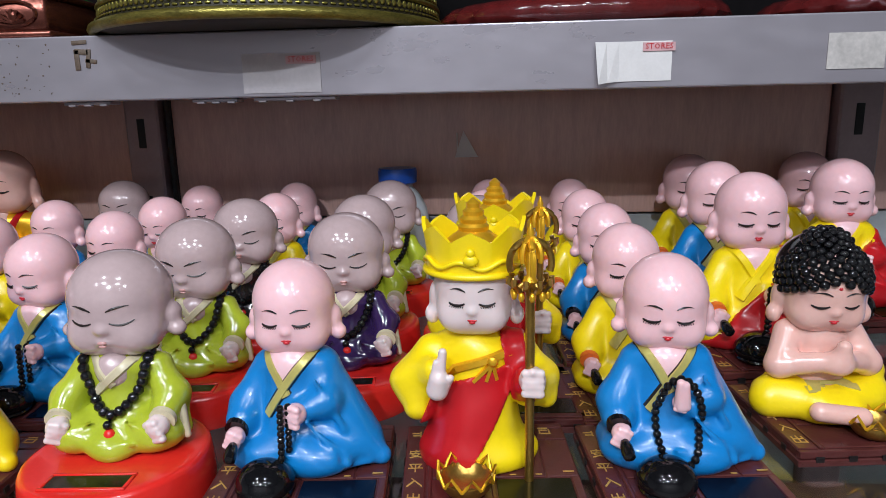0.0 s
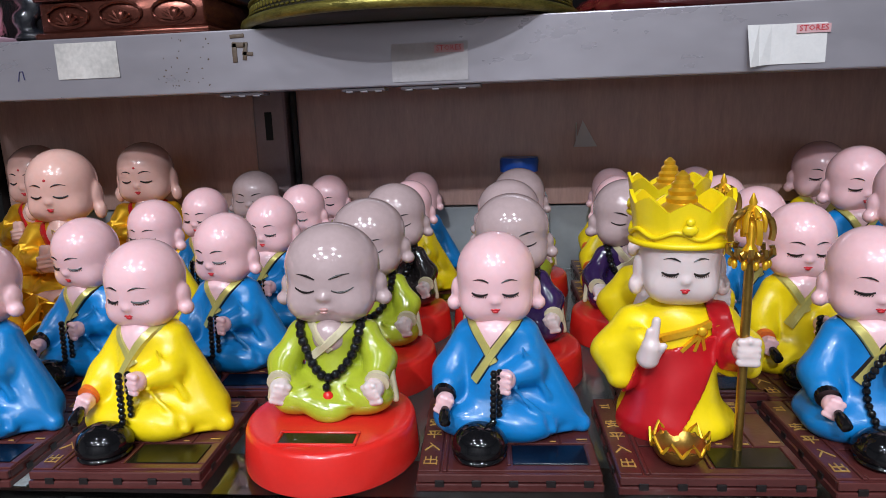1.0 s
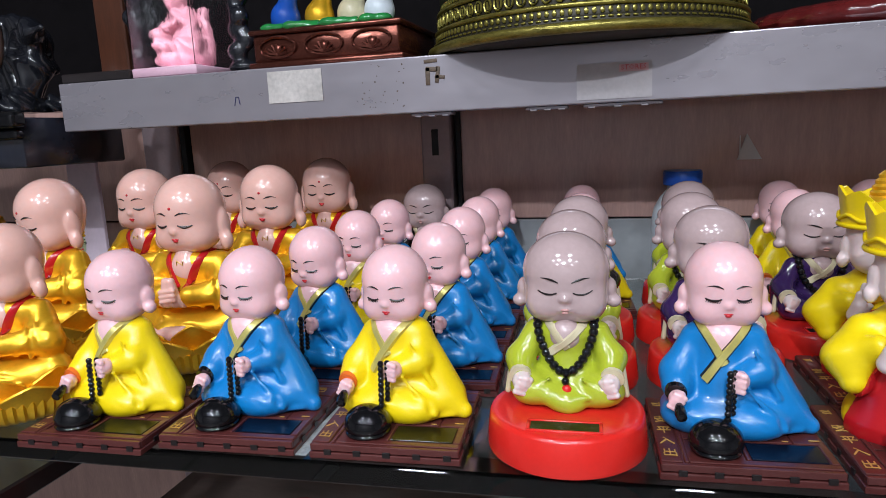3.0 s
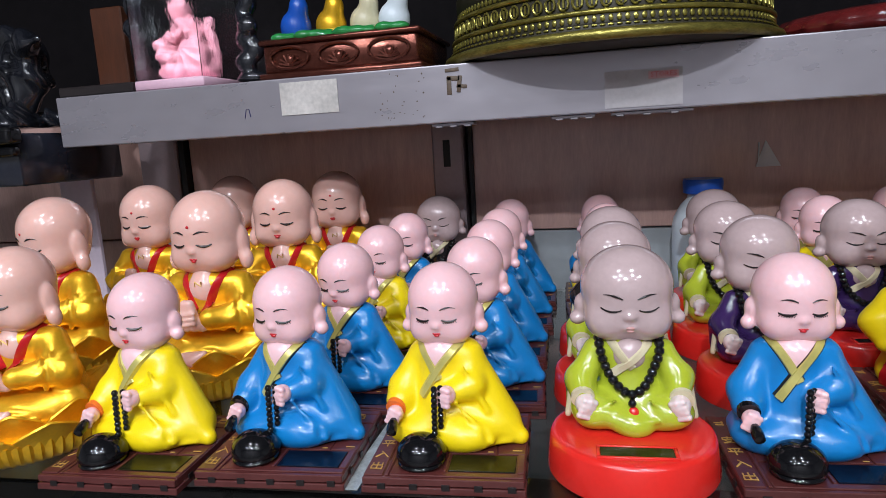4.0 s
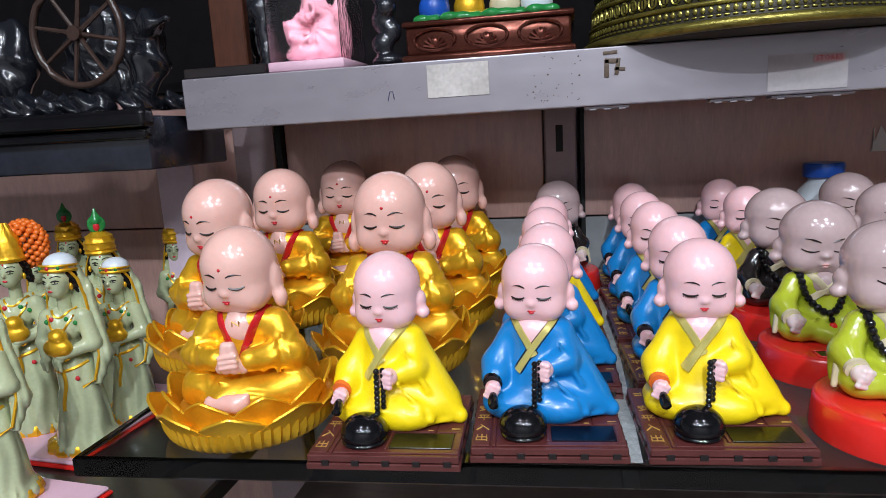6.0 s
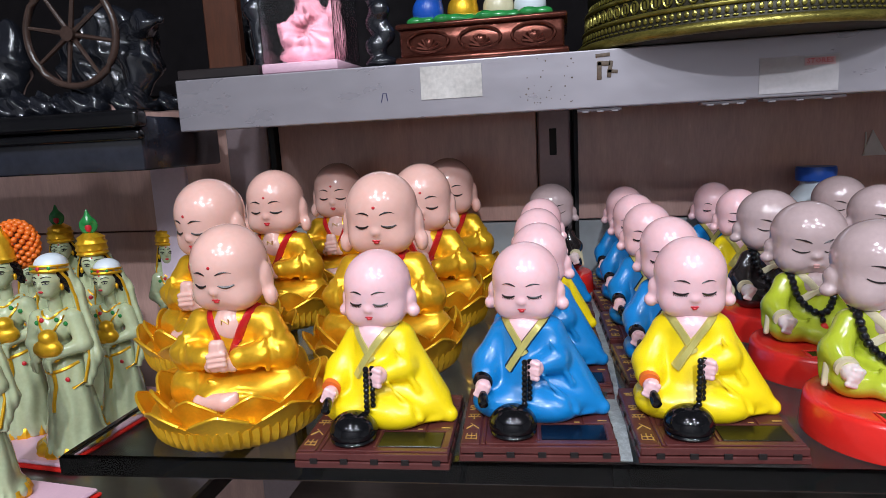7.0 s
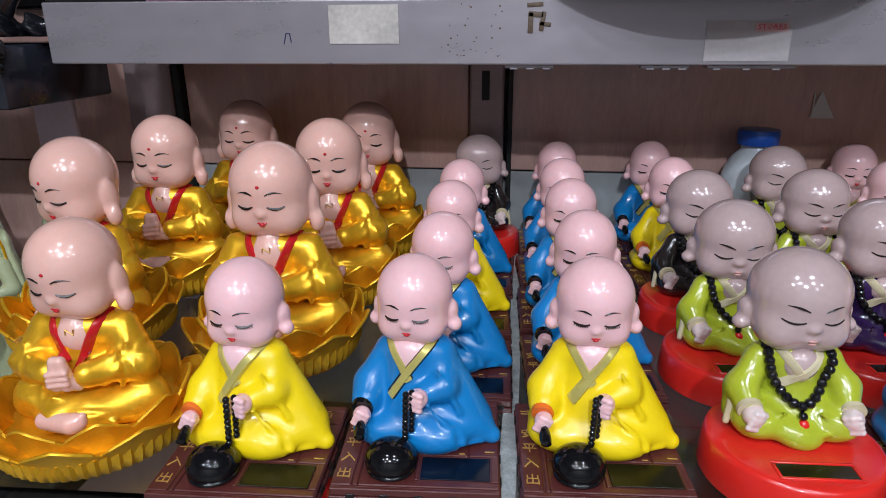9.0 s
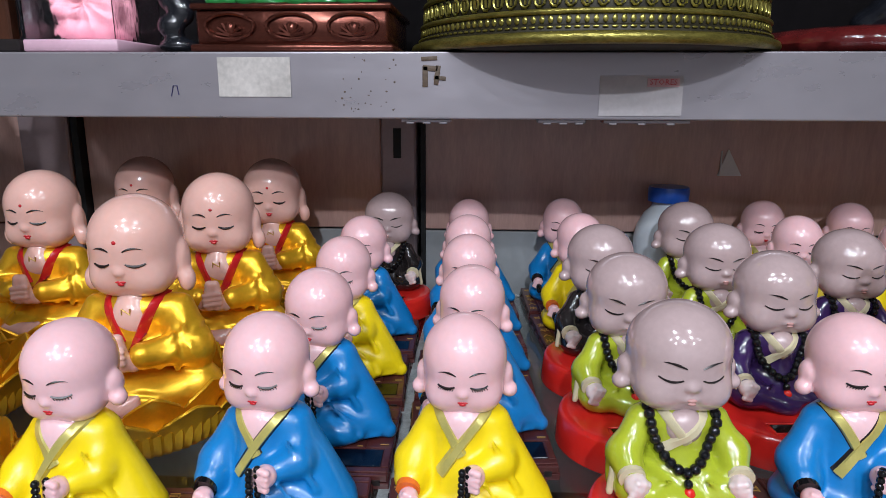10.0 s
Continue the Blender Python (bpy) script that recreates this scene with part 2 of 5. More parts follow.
    def strip(self, f, path, width, lift, material, xf=None):
        """A raised band along (x, z) points laid on the front of f."""
        n, out, faces = len(path), [], []
        for i, (x, z) in enumerate(path):
            x0, z0 = path[max(i - 1, 0)]
            x1, z1 = path[min(i + 1, n - 1)]
            l = math.hypot(x1 - x0, z1 - z0) + 1e-9
            nx, nz = -(z1 - z0) / l, (x1 - x0) / l
            for s in (-0.5, -0.3, 0.3, 0.5):
                px, pz = x + nx * width * s, z + nz * width * s
                y = drop_on(f, px, pz)
                out.append((px, y - (lift if abs(s) < 0.4 else -0.5), pz))
        for i in range(n - 1):
            for k in range(3):
                faces.append((i * 4 + k, (i + 1) * 4 + k, (i + 1) * 4 + k + 1, i * 4 + k + 1))
        self.raw(out, faces, material, xf)

    def stroke(self, f, path, r, material, xf=None, proud=0.1):
        pts = [(x, drop_on(f, x, z) - proud, z) for x, z in path]
        self.tube(pts, r, material, 5, xf)

    def mesh(self, name, smooth=True, scale=0.001):
        me = bpy.data.meshes.new(name)
        v = np.concatenate(self.v) * scale
        me.from_pydata([tuple(p) for p in v.tolist()], [], self.f)
        for m in self.mats:
            me.materials.append(m)
        me.polygons.foreach_set("material_index", self.m)
        me.polygons.foreach_set("use_smooth", [smooth] * len(self.f))
        me.update()
        bm = bmesh.new()
        bm.from_mesh(me)
        bmesh.ops.recalc_face_normals(bm, faces=bm.faces[:])
        bm.to_mesh(me)
        bm.free()
        if smooth:
            me.set_sharp_from_angle(angle=radians(48))
        return me


def part(name, sculpt, parent, label="", smooth=True):
    ob = new(name, sculpt.mesh(name, smooth) if isinstance(sculpt, Sculpt) else sculpt)
    ob.parent = parent
    return tagged(ob, label)


def arc(x0, x1, z, sag, n=9, tilt=0.0):
    return [(x0 + (x1 - x0) * i / (n - 1), z + sag * (1 - (2 * i / (n - 1) - 1) ** 2) + tilt * (i / (n - 1) - 0.5)) for i in range(n)]


# ---------------------------------------------------------------- heads
def add_head(sc, skin, c, s=1.0, nod=8.0, turn=0.0, wide=1.0, ears=8.0, lashes=True, dot=False, lip=LIP, baby=False, h=1.3, tall=1.0):
    """A bald round head with its face marks; c is the middle of the head."""
    fs = [ell((0, 0, 3.5), (18.6 * wide, 19.5, 20.5)), ell((0, -2.2, -10), (16.5 * wide, 15.5, 13.5))]
    cheek = 7.5 if baby else 6.0
    fs += [ell((8.8 * wide, -9.5, -12.5), (cheek, cheek, cheek)), ell((-8.8 * wide, -9.5, -12.5), (cheek, cheek, cheek))]
    skull = blend(7, *fs)
    nose = ell((0, -17.9, -6.6), (2.0, 2.4, 1.7) if not baby else (2.7, 2.9, 2.2))
    f = blend(2.2, skull, nose)
    if baby:
        f = blend(2.0, f, ell((0, -17.2, -12.4), (3.2, 2.4, 2.0)))
    for sx in (-1, 1):
        f = blend(1.6, f, ell((sx * 18.6 * wide, 0.5, -6.5), (3.0, 4.6, ears * 0.8)), ell((sx * 20.0 * wide, -1.2, -8.5 - ears * 0.6), (3.6, 3.8, ears * 0.5)))
        f = carve(1.0, f, ell((sx * 21.6 * wide, -4.2, -7), (1.4, 2.2, ears * 0.5)))
    xf = Matrix.Translation(c) @ Matrix.Rotation(radians(turn), 4, "Z") @ Matrix.Rotation(radians(nod), 4, "X") @ Matrix.Diagonal((s, s, s * tall, 1))
    xf = np.array(xf)
    sc.field(f, (-25 * wide, -23, -9 - ears * 1.2 - 6), (25 * wide, 21, 25), h, skin, xf)
    for sx in (-1, 1):
        if baby:
            sc.stroke(f, arc(sx * 3.6, sx * 12.2, -3.0, -1.3, 9, 0.6), lambda t: 0.55 - 0.25 * abs(2 * t - 1), INK, xf)
            sc.stroke(f, arc(sx * 3.0, sx * 11.0, 3.0, 0.7, 9, 1.9), lambda t: 0.55 * (1.1 - abs(1.5 * t - 0.6)), INK, xf)
        else:
            sc.stroke(f, arc(sx * 3.3, sx * 10.6, -3.0, -1.1, 9, -0.4), lambda t: 0.8 - 0.4 * abs(2 * t - 1), INK, xf)
            sc.stroke(f, arc(sx * 2.9, sx * 10.2, 3.0, 1.2, 9, 0.2), lambda t: 0.46 * (1.15 - abs(1.6 * t - 0.6)), INK, xf)
        if lashes:
            for i in range(7):
                x = sx * (4.0 + i * 1.0)
                z = -4.0 - 0.35 * (1 - ((i - 3) / 3.6) ** 2)
                sc.stroke(f, [(x, z), (x + sx * 0.45, z - 1.0)], 0.19, INK, xf)
    y = drop_on(f, 0, -12.8)
    if baby:
        sc.ball((0, y - 0.1, -12.0), (1.9, 0.7, 0.8), lip, xf=xf)
        sc.ball((0, y + 0.05, -13.5), (1.6, 0.7, 0.7), lip, xf=xf)
    else:
        y = drop_on(f, 0, -11.6)
        for sx in (-1, 1):
            sc.ball((sx * 0.95, y + 0.1, -11.3), (1.45, 0.6, 0.6), lip, xf=xf)
        sc.ball((0, y + 0.05, -12.3), (1.5, 0.65, 0.85), lip, xf=xf)
    if dot:
        sc.ball((0, drop_on(f, 0, 7.0), 7.0), (0.9, 0.5, 0.9), LIP, xf=xf)
    return f, xf


def add_hand(sc, skin, c, direction, up, r=4.2):
    """A small plump fist with four finger ridges."""
    c, d, u = Vector(c), Vector(direction).normalized(), Vector(up).normalized()
    w = d.cross(u).normalized()
    fs = [ell(tuple(c), (r, r, r))]
    for i in range(4):
        q = c + u * (1.5 - i) * r * 0.52 + d * r * 0.62
        fs.append(limb(tuple(q - w * r * 0.55), tuple(q + w * r * 0.55), r * 0.34, r * 0.3))
    fs.append(limb(tuple(c + u * r * 0.7 - w * r * 0.2), tuple(c + u * r * 0.95 + d * r * 0.8), r * 0.36, r * 0.28))
    f = blend(0.5, *fs)
    m = r * 2
    sc.field(f, tuple(c - Vector((m, m, m))), tuple(c + Vector((m, m, m))), r * 0.2, skin)


def add_beads(sc, pts, r, spacing, material=BLACK):
    pts = [Vector(p) for p in pts]
    left = 0.0
    for a, b in zip(pts, pts[1:]):
        l = (b - a).length
        while left < l:
            sc.ball(tuple(a.lerp(b, left / l)), r, material, 8, 5)
            left += spacing
        left -= l


# ---------------------------------------------------------------- dolls (one mesh each)
def monk_doll(robe, hands_up=False, red_sash=False, turn=0.0, nod=4.0):
    sc = Sculpt()
    core = blend(8, limb((0, 5, 14), (0, 4, 46), 22, 13), ell((1, 5, 48), (18.0, 11, 8.5)), ell((1, 3, 7), (32, 23, 12)))
    f = blend(6, core,
              limb((18, 2, 14), (43, -1, 4.0), 13, 4.5), limb((14, 5, 46), (29, 4, 10), 8, 13),
              ell((-14, -10, 7.5), (16, 12.5, 9)), ell((13, -11, 7.5), (18, 12.5, 9.5)))
    f = blend(4, f, limb((-14, 4, 46), (-22, -2, 28), 7.0, 9.0), limb((-22, -2, 28), (-22, -10, 23.5), 9.0, 8.2))
    f = blend(4, f, limb((14, 3, 45), (18, -6, 33), 6.5, 7.0), limb((18, -6, 33), (10, -12.0, 31), 7.0, 5.5))
    f = blend(1.5, f, limb((12, -17, 27), (30, -14, 6), 1.0, 2.0), limb((15, -11, 45), (27, -8, 20), 0.9, 1.8),
              limb((18, -5, 42), (36, -3, 10), 0.9, 2.0), limb((20, -16, 3), (38, -6, 3.5), 1.0, 1.6),
              limb((3, -22, 13), (26, -16, 4), 1.0, 1.4))
    f = carve(1.8, f, limb((22, -16, 34), (29, -17, 9), 0.7, 1.7), limb((5, -25, 20), (23, -24, 8), 0.8, 1.7), limb((-22, -22, 12), (-4, -25.5, 6), 0.8, 1.4),
              limb((10, -19, 26), (20, -17, 22), 0.9, 1.8), limb((26, -22, 7), (42, -8, 6), 0.6, 1.3), limb((31, -10, 28), (40, -9, 8), 0.6, 1.4))
    f = above(f, 0)
    sc.field(f, (-38, -28, 0), (50, 32, 62), 1.3, robe)
    if red_sash:
        shell = lambda p: np.maximum(np.maximum(f(p) - 1.5, -f(p) - 1.2), np.maximum((p[..., 0] * -0.7 + p[..., 2] * 0.75) - 22, 0.3 - p[..., 2]))
        sc.field(shell, (-38, -30, 0), (50, 34, 62), 1.5, SASH_RED)
        for k in range(4):
            sc.stroke(f, [(-22 + 12 * k + j, 10 + 0.25 * j) for j in range(0, 10, 2)], 0.35, GILT, None, 1.0)
            sc.stroke(f, [(-16 + 12 * k, 6 + 2.4 * j) for j in range(5)], 0.35, GILT, None, 1.0)
    # neck, open chest and crossed collar
    sc.field(blend(2, limb((0, 5, 44), (0, 8, 64), 9.0, 9.0)), (-12, -8, 36), (12, 20, 70), 1.4, SKIN)
    chest = lambda p: np.maximum(np.maximum(f(p) - 0.6, -f(p) - 1.6), np.maximum(np.abs(p[..., 0]) - 0.62 * (p[..., 2] - 36), p[..., 1] - 3))
    sc.field(chest, (-14, -18, 34), (14, 6, 60), 1.0, SKIN)
    both = blend(0.5, f, limb((0, 5, 44), (0, 8, 64), 9.0, 9.0))
    trim = OLIVE_GOLD if not red_sash else robe
    for w, lift, m in ((6.3, 0.9, INK if robe is BLUE else trim), (5.6, 1.5, trim)):
        sc.strip(both, [(-12.5 + 13.5 * i / 13, 57 - 20 * i / 13 + 1.6 * math.sin(i * 0.24)) for i in range(14)], w, lift, m)
    for w, lift, m in ((6.1, 1.5, INK if robe is BLUE else trim), (5.4, 2.1, trim)):
        sc.strip(both, [(12.5 - 21 * i / 15, 57 - 29 * i / 15 + 1.4 * math.sin(i * 0.21)) for i in range(16)], w, lift, m)
    # one sleeve opening, its fist and the mallet
    sc.tube([(-22.4, -14.5, 22.8), (-22.3, -17.7, 21.6)], 5.6, ORANGE if robe is YELLOW else BLACK, 18)
    add_hand(sc, SKIN, (-21.5, -20.5, 20), (-0.1, -1, -0.4), (0.5, 0, 1), 4.6)
    sc.tube([(-22, -21, 20), (-19.5, -27, 17.4)], 1.3, BLACK, 8)
    sc.tube([(-20.6, -25.0, 18.4), (-20.2, -27.4, 17.2), (-19.6, -30.4, 15.7), (-19.0, -32.8, 14.7), (-18.9, -33.6, 14.4)], lambda t: (1.8, 2.7, 3.0, 2.6, 1.2)[min(int(t * 4.01), 4)], BLACK, 12)
    if hands_up:
        add_hand(sc, SKIN, (4, -18, 35), (0, -1, 0.1), (0.2, 0, 1), 3.6)
        sc.field(blend(1, limb((4, -19, 34), (3, -22, 46), 3.2, 1.9), limb((6, -19, 34), (5.2, -21.5, 45), 2.6, 1.8)), (-4, -28, 26), (12, -12, 52), 0.9, SKIN)
        loop = []
        for i in range(34):
            a = 2 * math.pi * i / 33
            x, z = 4 + 10.0 * math.sin(a), 26 + 20 * math.cos(a)
            loop.append((x, min(drop_on(f, x, z) - 1.6, -17.5 if z > 34 else 0), z))
        add_beads(sc, loop, 2.0, 3.4)
    else:
        add_hand(sc, SKIN, (7.5, -18.0, 31.5), (-0.25, -1, -0.05), (0.1, 0, 1), 5.2)
        path = [(3.2 - 0.06 * i, -24.6 - 0.05 * i, 37 - 2.1 * i) for i in range(13)]
        add_beads(sc, path, 1.85, 3.0)
        add_beads(sc, [(x + 2.2, y + 3.6, z - 0.6) for x, y, z in path[:12]], 1.75, 3.0)
    first = sc.n
    add_head(sc, SKIN, (0, 8.5, 75.0), 1.05, nod, turn, tall=0.92)
    return sc.mesh("doll"), first


def turned(me, first, turn, nod, pivot=(0, 8.0, 56.0)):
    """The same doll with its loose head swung on the neck."""
    m = me.copy()
    co = np.empty(len(m.vertices) * 3)
    m.vertices.foreach_get("co", co)
    co = co.reshape(-1, 3)
    pv = np.array(pivot) / 1000
    rot = np.array((Matrix.Rotation(radians(turn), 3, "Z") @ Matrix.Rotation(radians(nod), 3, "X")))
    co[first:] = (co[first:] - pv) @ rot.T + pv
    m.vertices.foreach_set("co", co.ravel())
    m.update()
    return m


def baby_doll(robe, turn=0.0):
    sc = Sculpt()
    core = blend(8, limb((0, 4, 12), (0, 2, 36), 19, 11), ell((0, 3, 38), (18, 10.5, 9)), ell((0, 0, 8), (28, 20, 9.5)))
    f = blend(5, core, ell((-18, -9, 9), (13, 13, 10)), ell((18, -9, 9), (13, 13, 10)), ell((0, -19, 5), (10, 6, 6)))
    for sx in (-1, 1):
        f = blend(3.5, f, limb((sx * 17, 2, 37), (sx * 25, -3, 24), 7, 7.5), limb((sx * 25, -3, 24), (sx * 24, -10, 19), 7.5, 6.5), limb((sx * 27, 0, 22), (sx * 30, -3, 8), 4.5, 2.5))
    f = folded(f, [((0.4, 0.3, 0.4), 17, 0.45, 0.2), ((-0.3, 0.2, 0.6), 12, 0.3, 1.2)])
    f = blend(1.4, f, limb((-12, -21, 8), (12, -21, 8), 1.0, 1.0), limb((-8, -18, 18), (-22, -17, 8), 0.9, 1.4), limb((8, -18, 18), (22, -17, 8), 0.9, 1.4))
    f = carve(1.4, f, limb((-9, -25, 14), (-24, -22, 9), 0.7, 1.3), limb((9, -25, 14), (24, -22, 9), 0.7, 1.3), limb((-12, -27, 3), (12, -27, 3), 0.6, 0.6), limb((14, -16, 34), (18, -16, 22), 0.6, 1.1), limb((-14, -16, 34), (-18, -16, 22), 0.6, 1.1))
    f = above(f, 0)
    sc.field(f, (-36, -28, 0), (36, 26, 52), 1.35, robe)
    chest = blend(3, limb((0, 2, 34), (0, 6, 50), 8.5, 8.5), ell((0, -5, 38), (9, 7.5, 9)))
    sc.field(chest, (-13, -16, 26), (13, 12, 54), 1.4, SKIN_GREY)
    both = blend(1, f, chest)
    sc.strip(both, [(-11 + 12 * i / 9, 47 - 15 * i / 9) for i in range(10)], 5.0, 1.0, CREAM)
    sc.strip(both, [(12 - 21 * i / 9, 46 - 18 * i / 9) for i in range(10)], 5.0, 1.4, CREAM)
    for sx in (-1, 1):
        sc.tube([(sx * 24.3, -13.5, 18.0), (sx * 24.2, -15.8, 17.4)], 6.2, CREAM, 14)
        add_hand(sc, CREAM if robe is not GREEN else SKIN_PALE, (sx * 23, -18, 15.5), (-sx * 0.2, -1, -0.6), (-sx * 0.4, 0, 1), 5.3)
        sc.field(limb((sx * 29, -6, 20), (sx * 32, -8, 6), 2.6, 1.7), (sx * 30 - 8, -14, 0), (sx * 30 + 8, 2, 26), 1.0, CREAM)
    loop = []
    for i in range(25):
        a = -1 + 2 * i / 24
        x = 15.5 * math.sin(a * 1.5) if abs(a) > 0.001 else 0
        z = 19.5 + 28 * abs(a) ** 1.7
        loop.append((x, drop_on(both, x, z) - 1.7, z))
    add_beads(sc, loop, 2.7, 4.1)
    y = drop_on(f, 0, 15)
    sc.ball((0, y - 1.8, 16.2), 2.2, BLACK, 8, 5)
    sc.ball((0.6, y - 2.2, 11.0), (2.9, 2.5, 3.6), RED, 12, 8)
    first = sc.n
    add_head(sc, SKIN_GREY, (0, 9, 67.5), 1.17, 2, turn, 1.10, 7.0, False, False, LIP_SOFT, True, 1.3, 0.90)
    return sc.mesh("doll"), first


def lotus_doll(turn=0.0):
    sc = Sculpt()
    core = blend(8, limb((0, 4, 12), (0, 2, 40), 19, 11.5), ell((0, 3, 42), (18, 10.5, 9)), ell((0, 0, 8), (30, 21, 9)))
    f = blend(5, core, limb((-26, -4, 9), (6, -17, 8), 10, 8), limb((26, -4, 9), (-6, -17, 7), 10, 8))
    for sx in (-1, 1):
        f = blend(3.5, f, limb((sx * 17, 2, 42), (sx * 24, -3, 27), 7.5, 8.5), limb((sx * 24, -3, 27), (sx * 9, -17, 28), 8.5, 6))
    f = folded(f, [((0.5, 0.2, 0.5), 15, 0.4, 0.2), ((-0.5, 0.2, 0.5), 11, 0.25, 1.2)])
    f = creased(f, [((25, 34), 3, 1.0, 0.3, 15), ((-25, 34), 3, 1.0, 1.1, 15), ((-14, 12), 3, 0.9, 0.2, 17)])
    ridges = [limb((-22, -14, 14), (18, -20, 6), 1.1, 1.5), limb((-8, -19, 17), (24, -14, 8), 1.0, 1.4), limb((-20, -12, 34), (-13, -14, 22), 1.0, 1.3), limb((20, -12, 36), (14, -15, 22), 1.0, 1.3), limb((23, -9, 38), (20, -12, 20), 0.9, 1.2), limb((-23, -8, 38), (-22, -12, 22), 0.9, 1.2)]
    f = carve(1.4, blend(1.4, f, *ridges), limb((-20, -23, 11), (14, -27, 5), 0.7, 1.3), limb((-4, -26, 15), (26, -19, 10), 0.7, 1.3), limb((17, -18, 38), (17, -21, 24), 0.6, 1.2), limb((-17, -18, 38), (-17, -21, 24), 0.6, 1.2), limb((22, -12, 36), (24, -15, 22), 0.6, 1.1))
    f = above(f, 0)
    sc.field(f, (-40, -30, 0), (40, 26, 56), 1.15, GOLD)
    chest = blend(3, limb((0, 2, 36), (0, 1, 54), 8, 8), ell((0, -3.5, 41), (9.5, 8, 10)))
    sc.field(chest, (-13, -16, 28), (13, 12, 58), 1.4, SKIN_GOLD)
    both = blend(1, f, chest)
    sc.strip(both, [(-12 + 9 * i / 9, 51 - 20 * i / 9) for i in range(10)], 4.4, 1.2, SASH_RED)
    sc.strip(both, [(12 - 9 * i / 9, 51 - 20 * i / 9) for i in range(10)], 4.4, 1.2, SASH_RED)
    palm = blend(1, limb((-2.2, -22, 26), (-1.4, -23, 37), 3.6, 2.4), limb((2.2, -22, 26), (1.4, -23, 37), 3.6, 2.4), limb((-5.5, -20, 25), (-2, -24, 30), 3.2, 2), limb((5.5, -20, 25), (2, -24, 30), 3.2, 2))
    for k in range(3):
        palm = blend(0.6, palm, limb((-4, -25.2, 26.5 + 2.6 * k), (4, -25.2, 27.5 + 2.6 * k), 1.3, 1.3))
    sc.field(palm, (-11, -30, 19), (11, -14, 43), 0.9, SKIN_GOLD)
    sc.field(blend(1.5, limb((-12, -21, 7), (2, -25, 8), 4.2, 4.8), ell((5, -25, 9), (4, 3.4, 4)), *[ell((7.5 - 0.6 * k, -25 + 1.1 * k, 12.2 - 1.6 * k), (1.5, 1.5, 1.3)) for k in range(4)]), (-18, -32, 1), (13, -14, 17), 1.0, SKIN_GOLD)
    y = drop_on(both, 0, 45) - 0.3
    sc.tube([(-1.8, y, 43.5), (-1.8, y, 46), (1.8, y, 43.5), (1.8, y, 46.2)], 0.4, GILT, 5)
    first = sc.n
    add_head(sc, SKIN_GOLD, (0, 5, 70), 1.0, 4, turn, 1.03, 12.0, False, True, tall=0.94)
    return sc.mesh("doll"), first


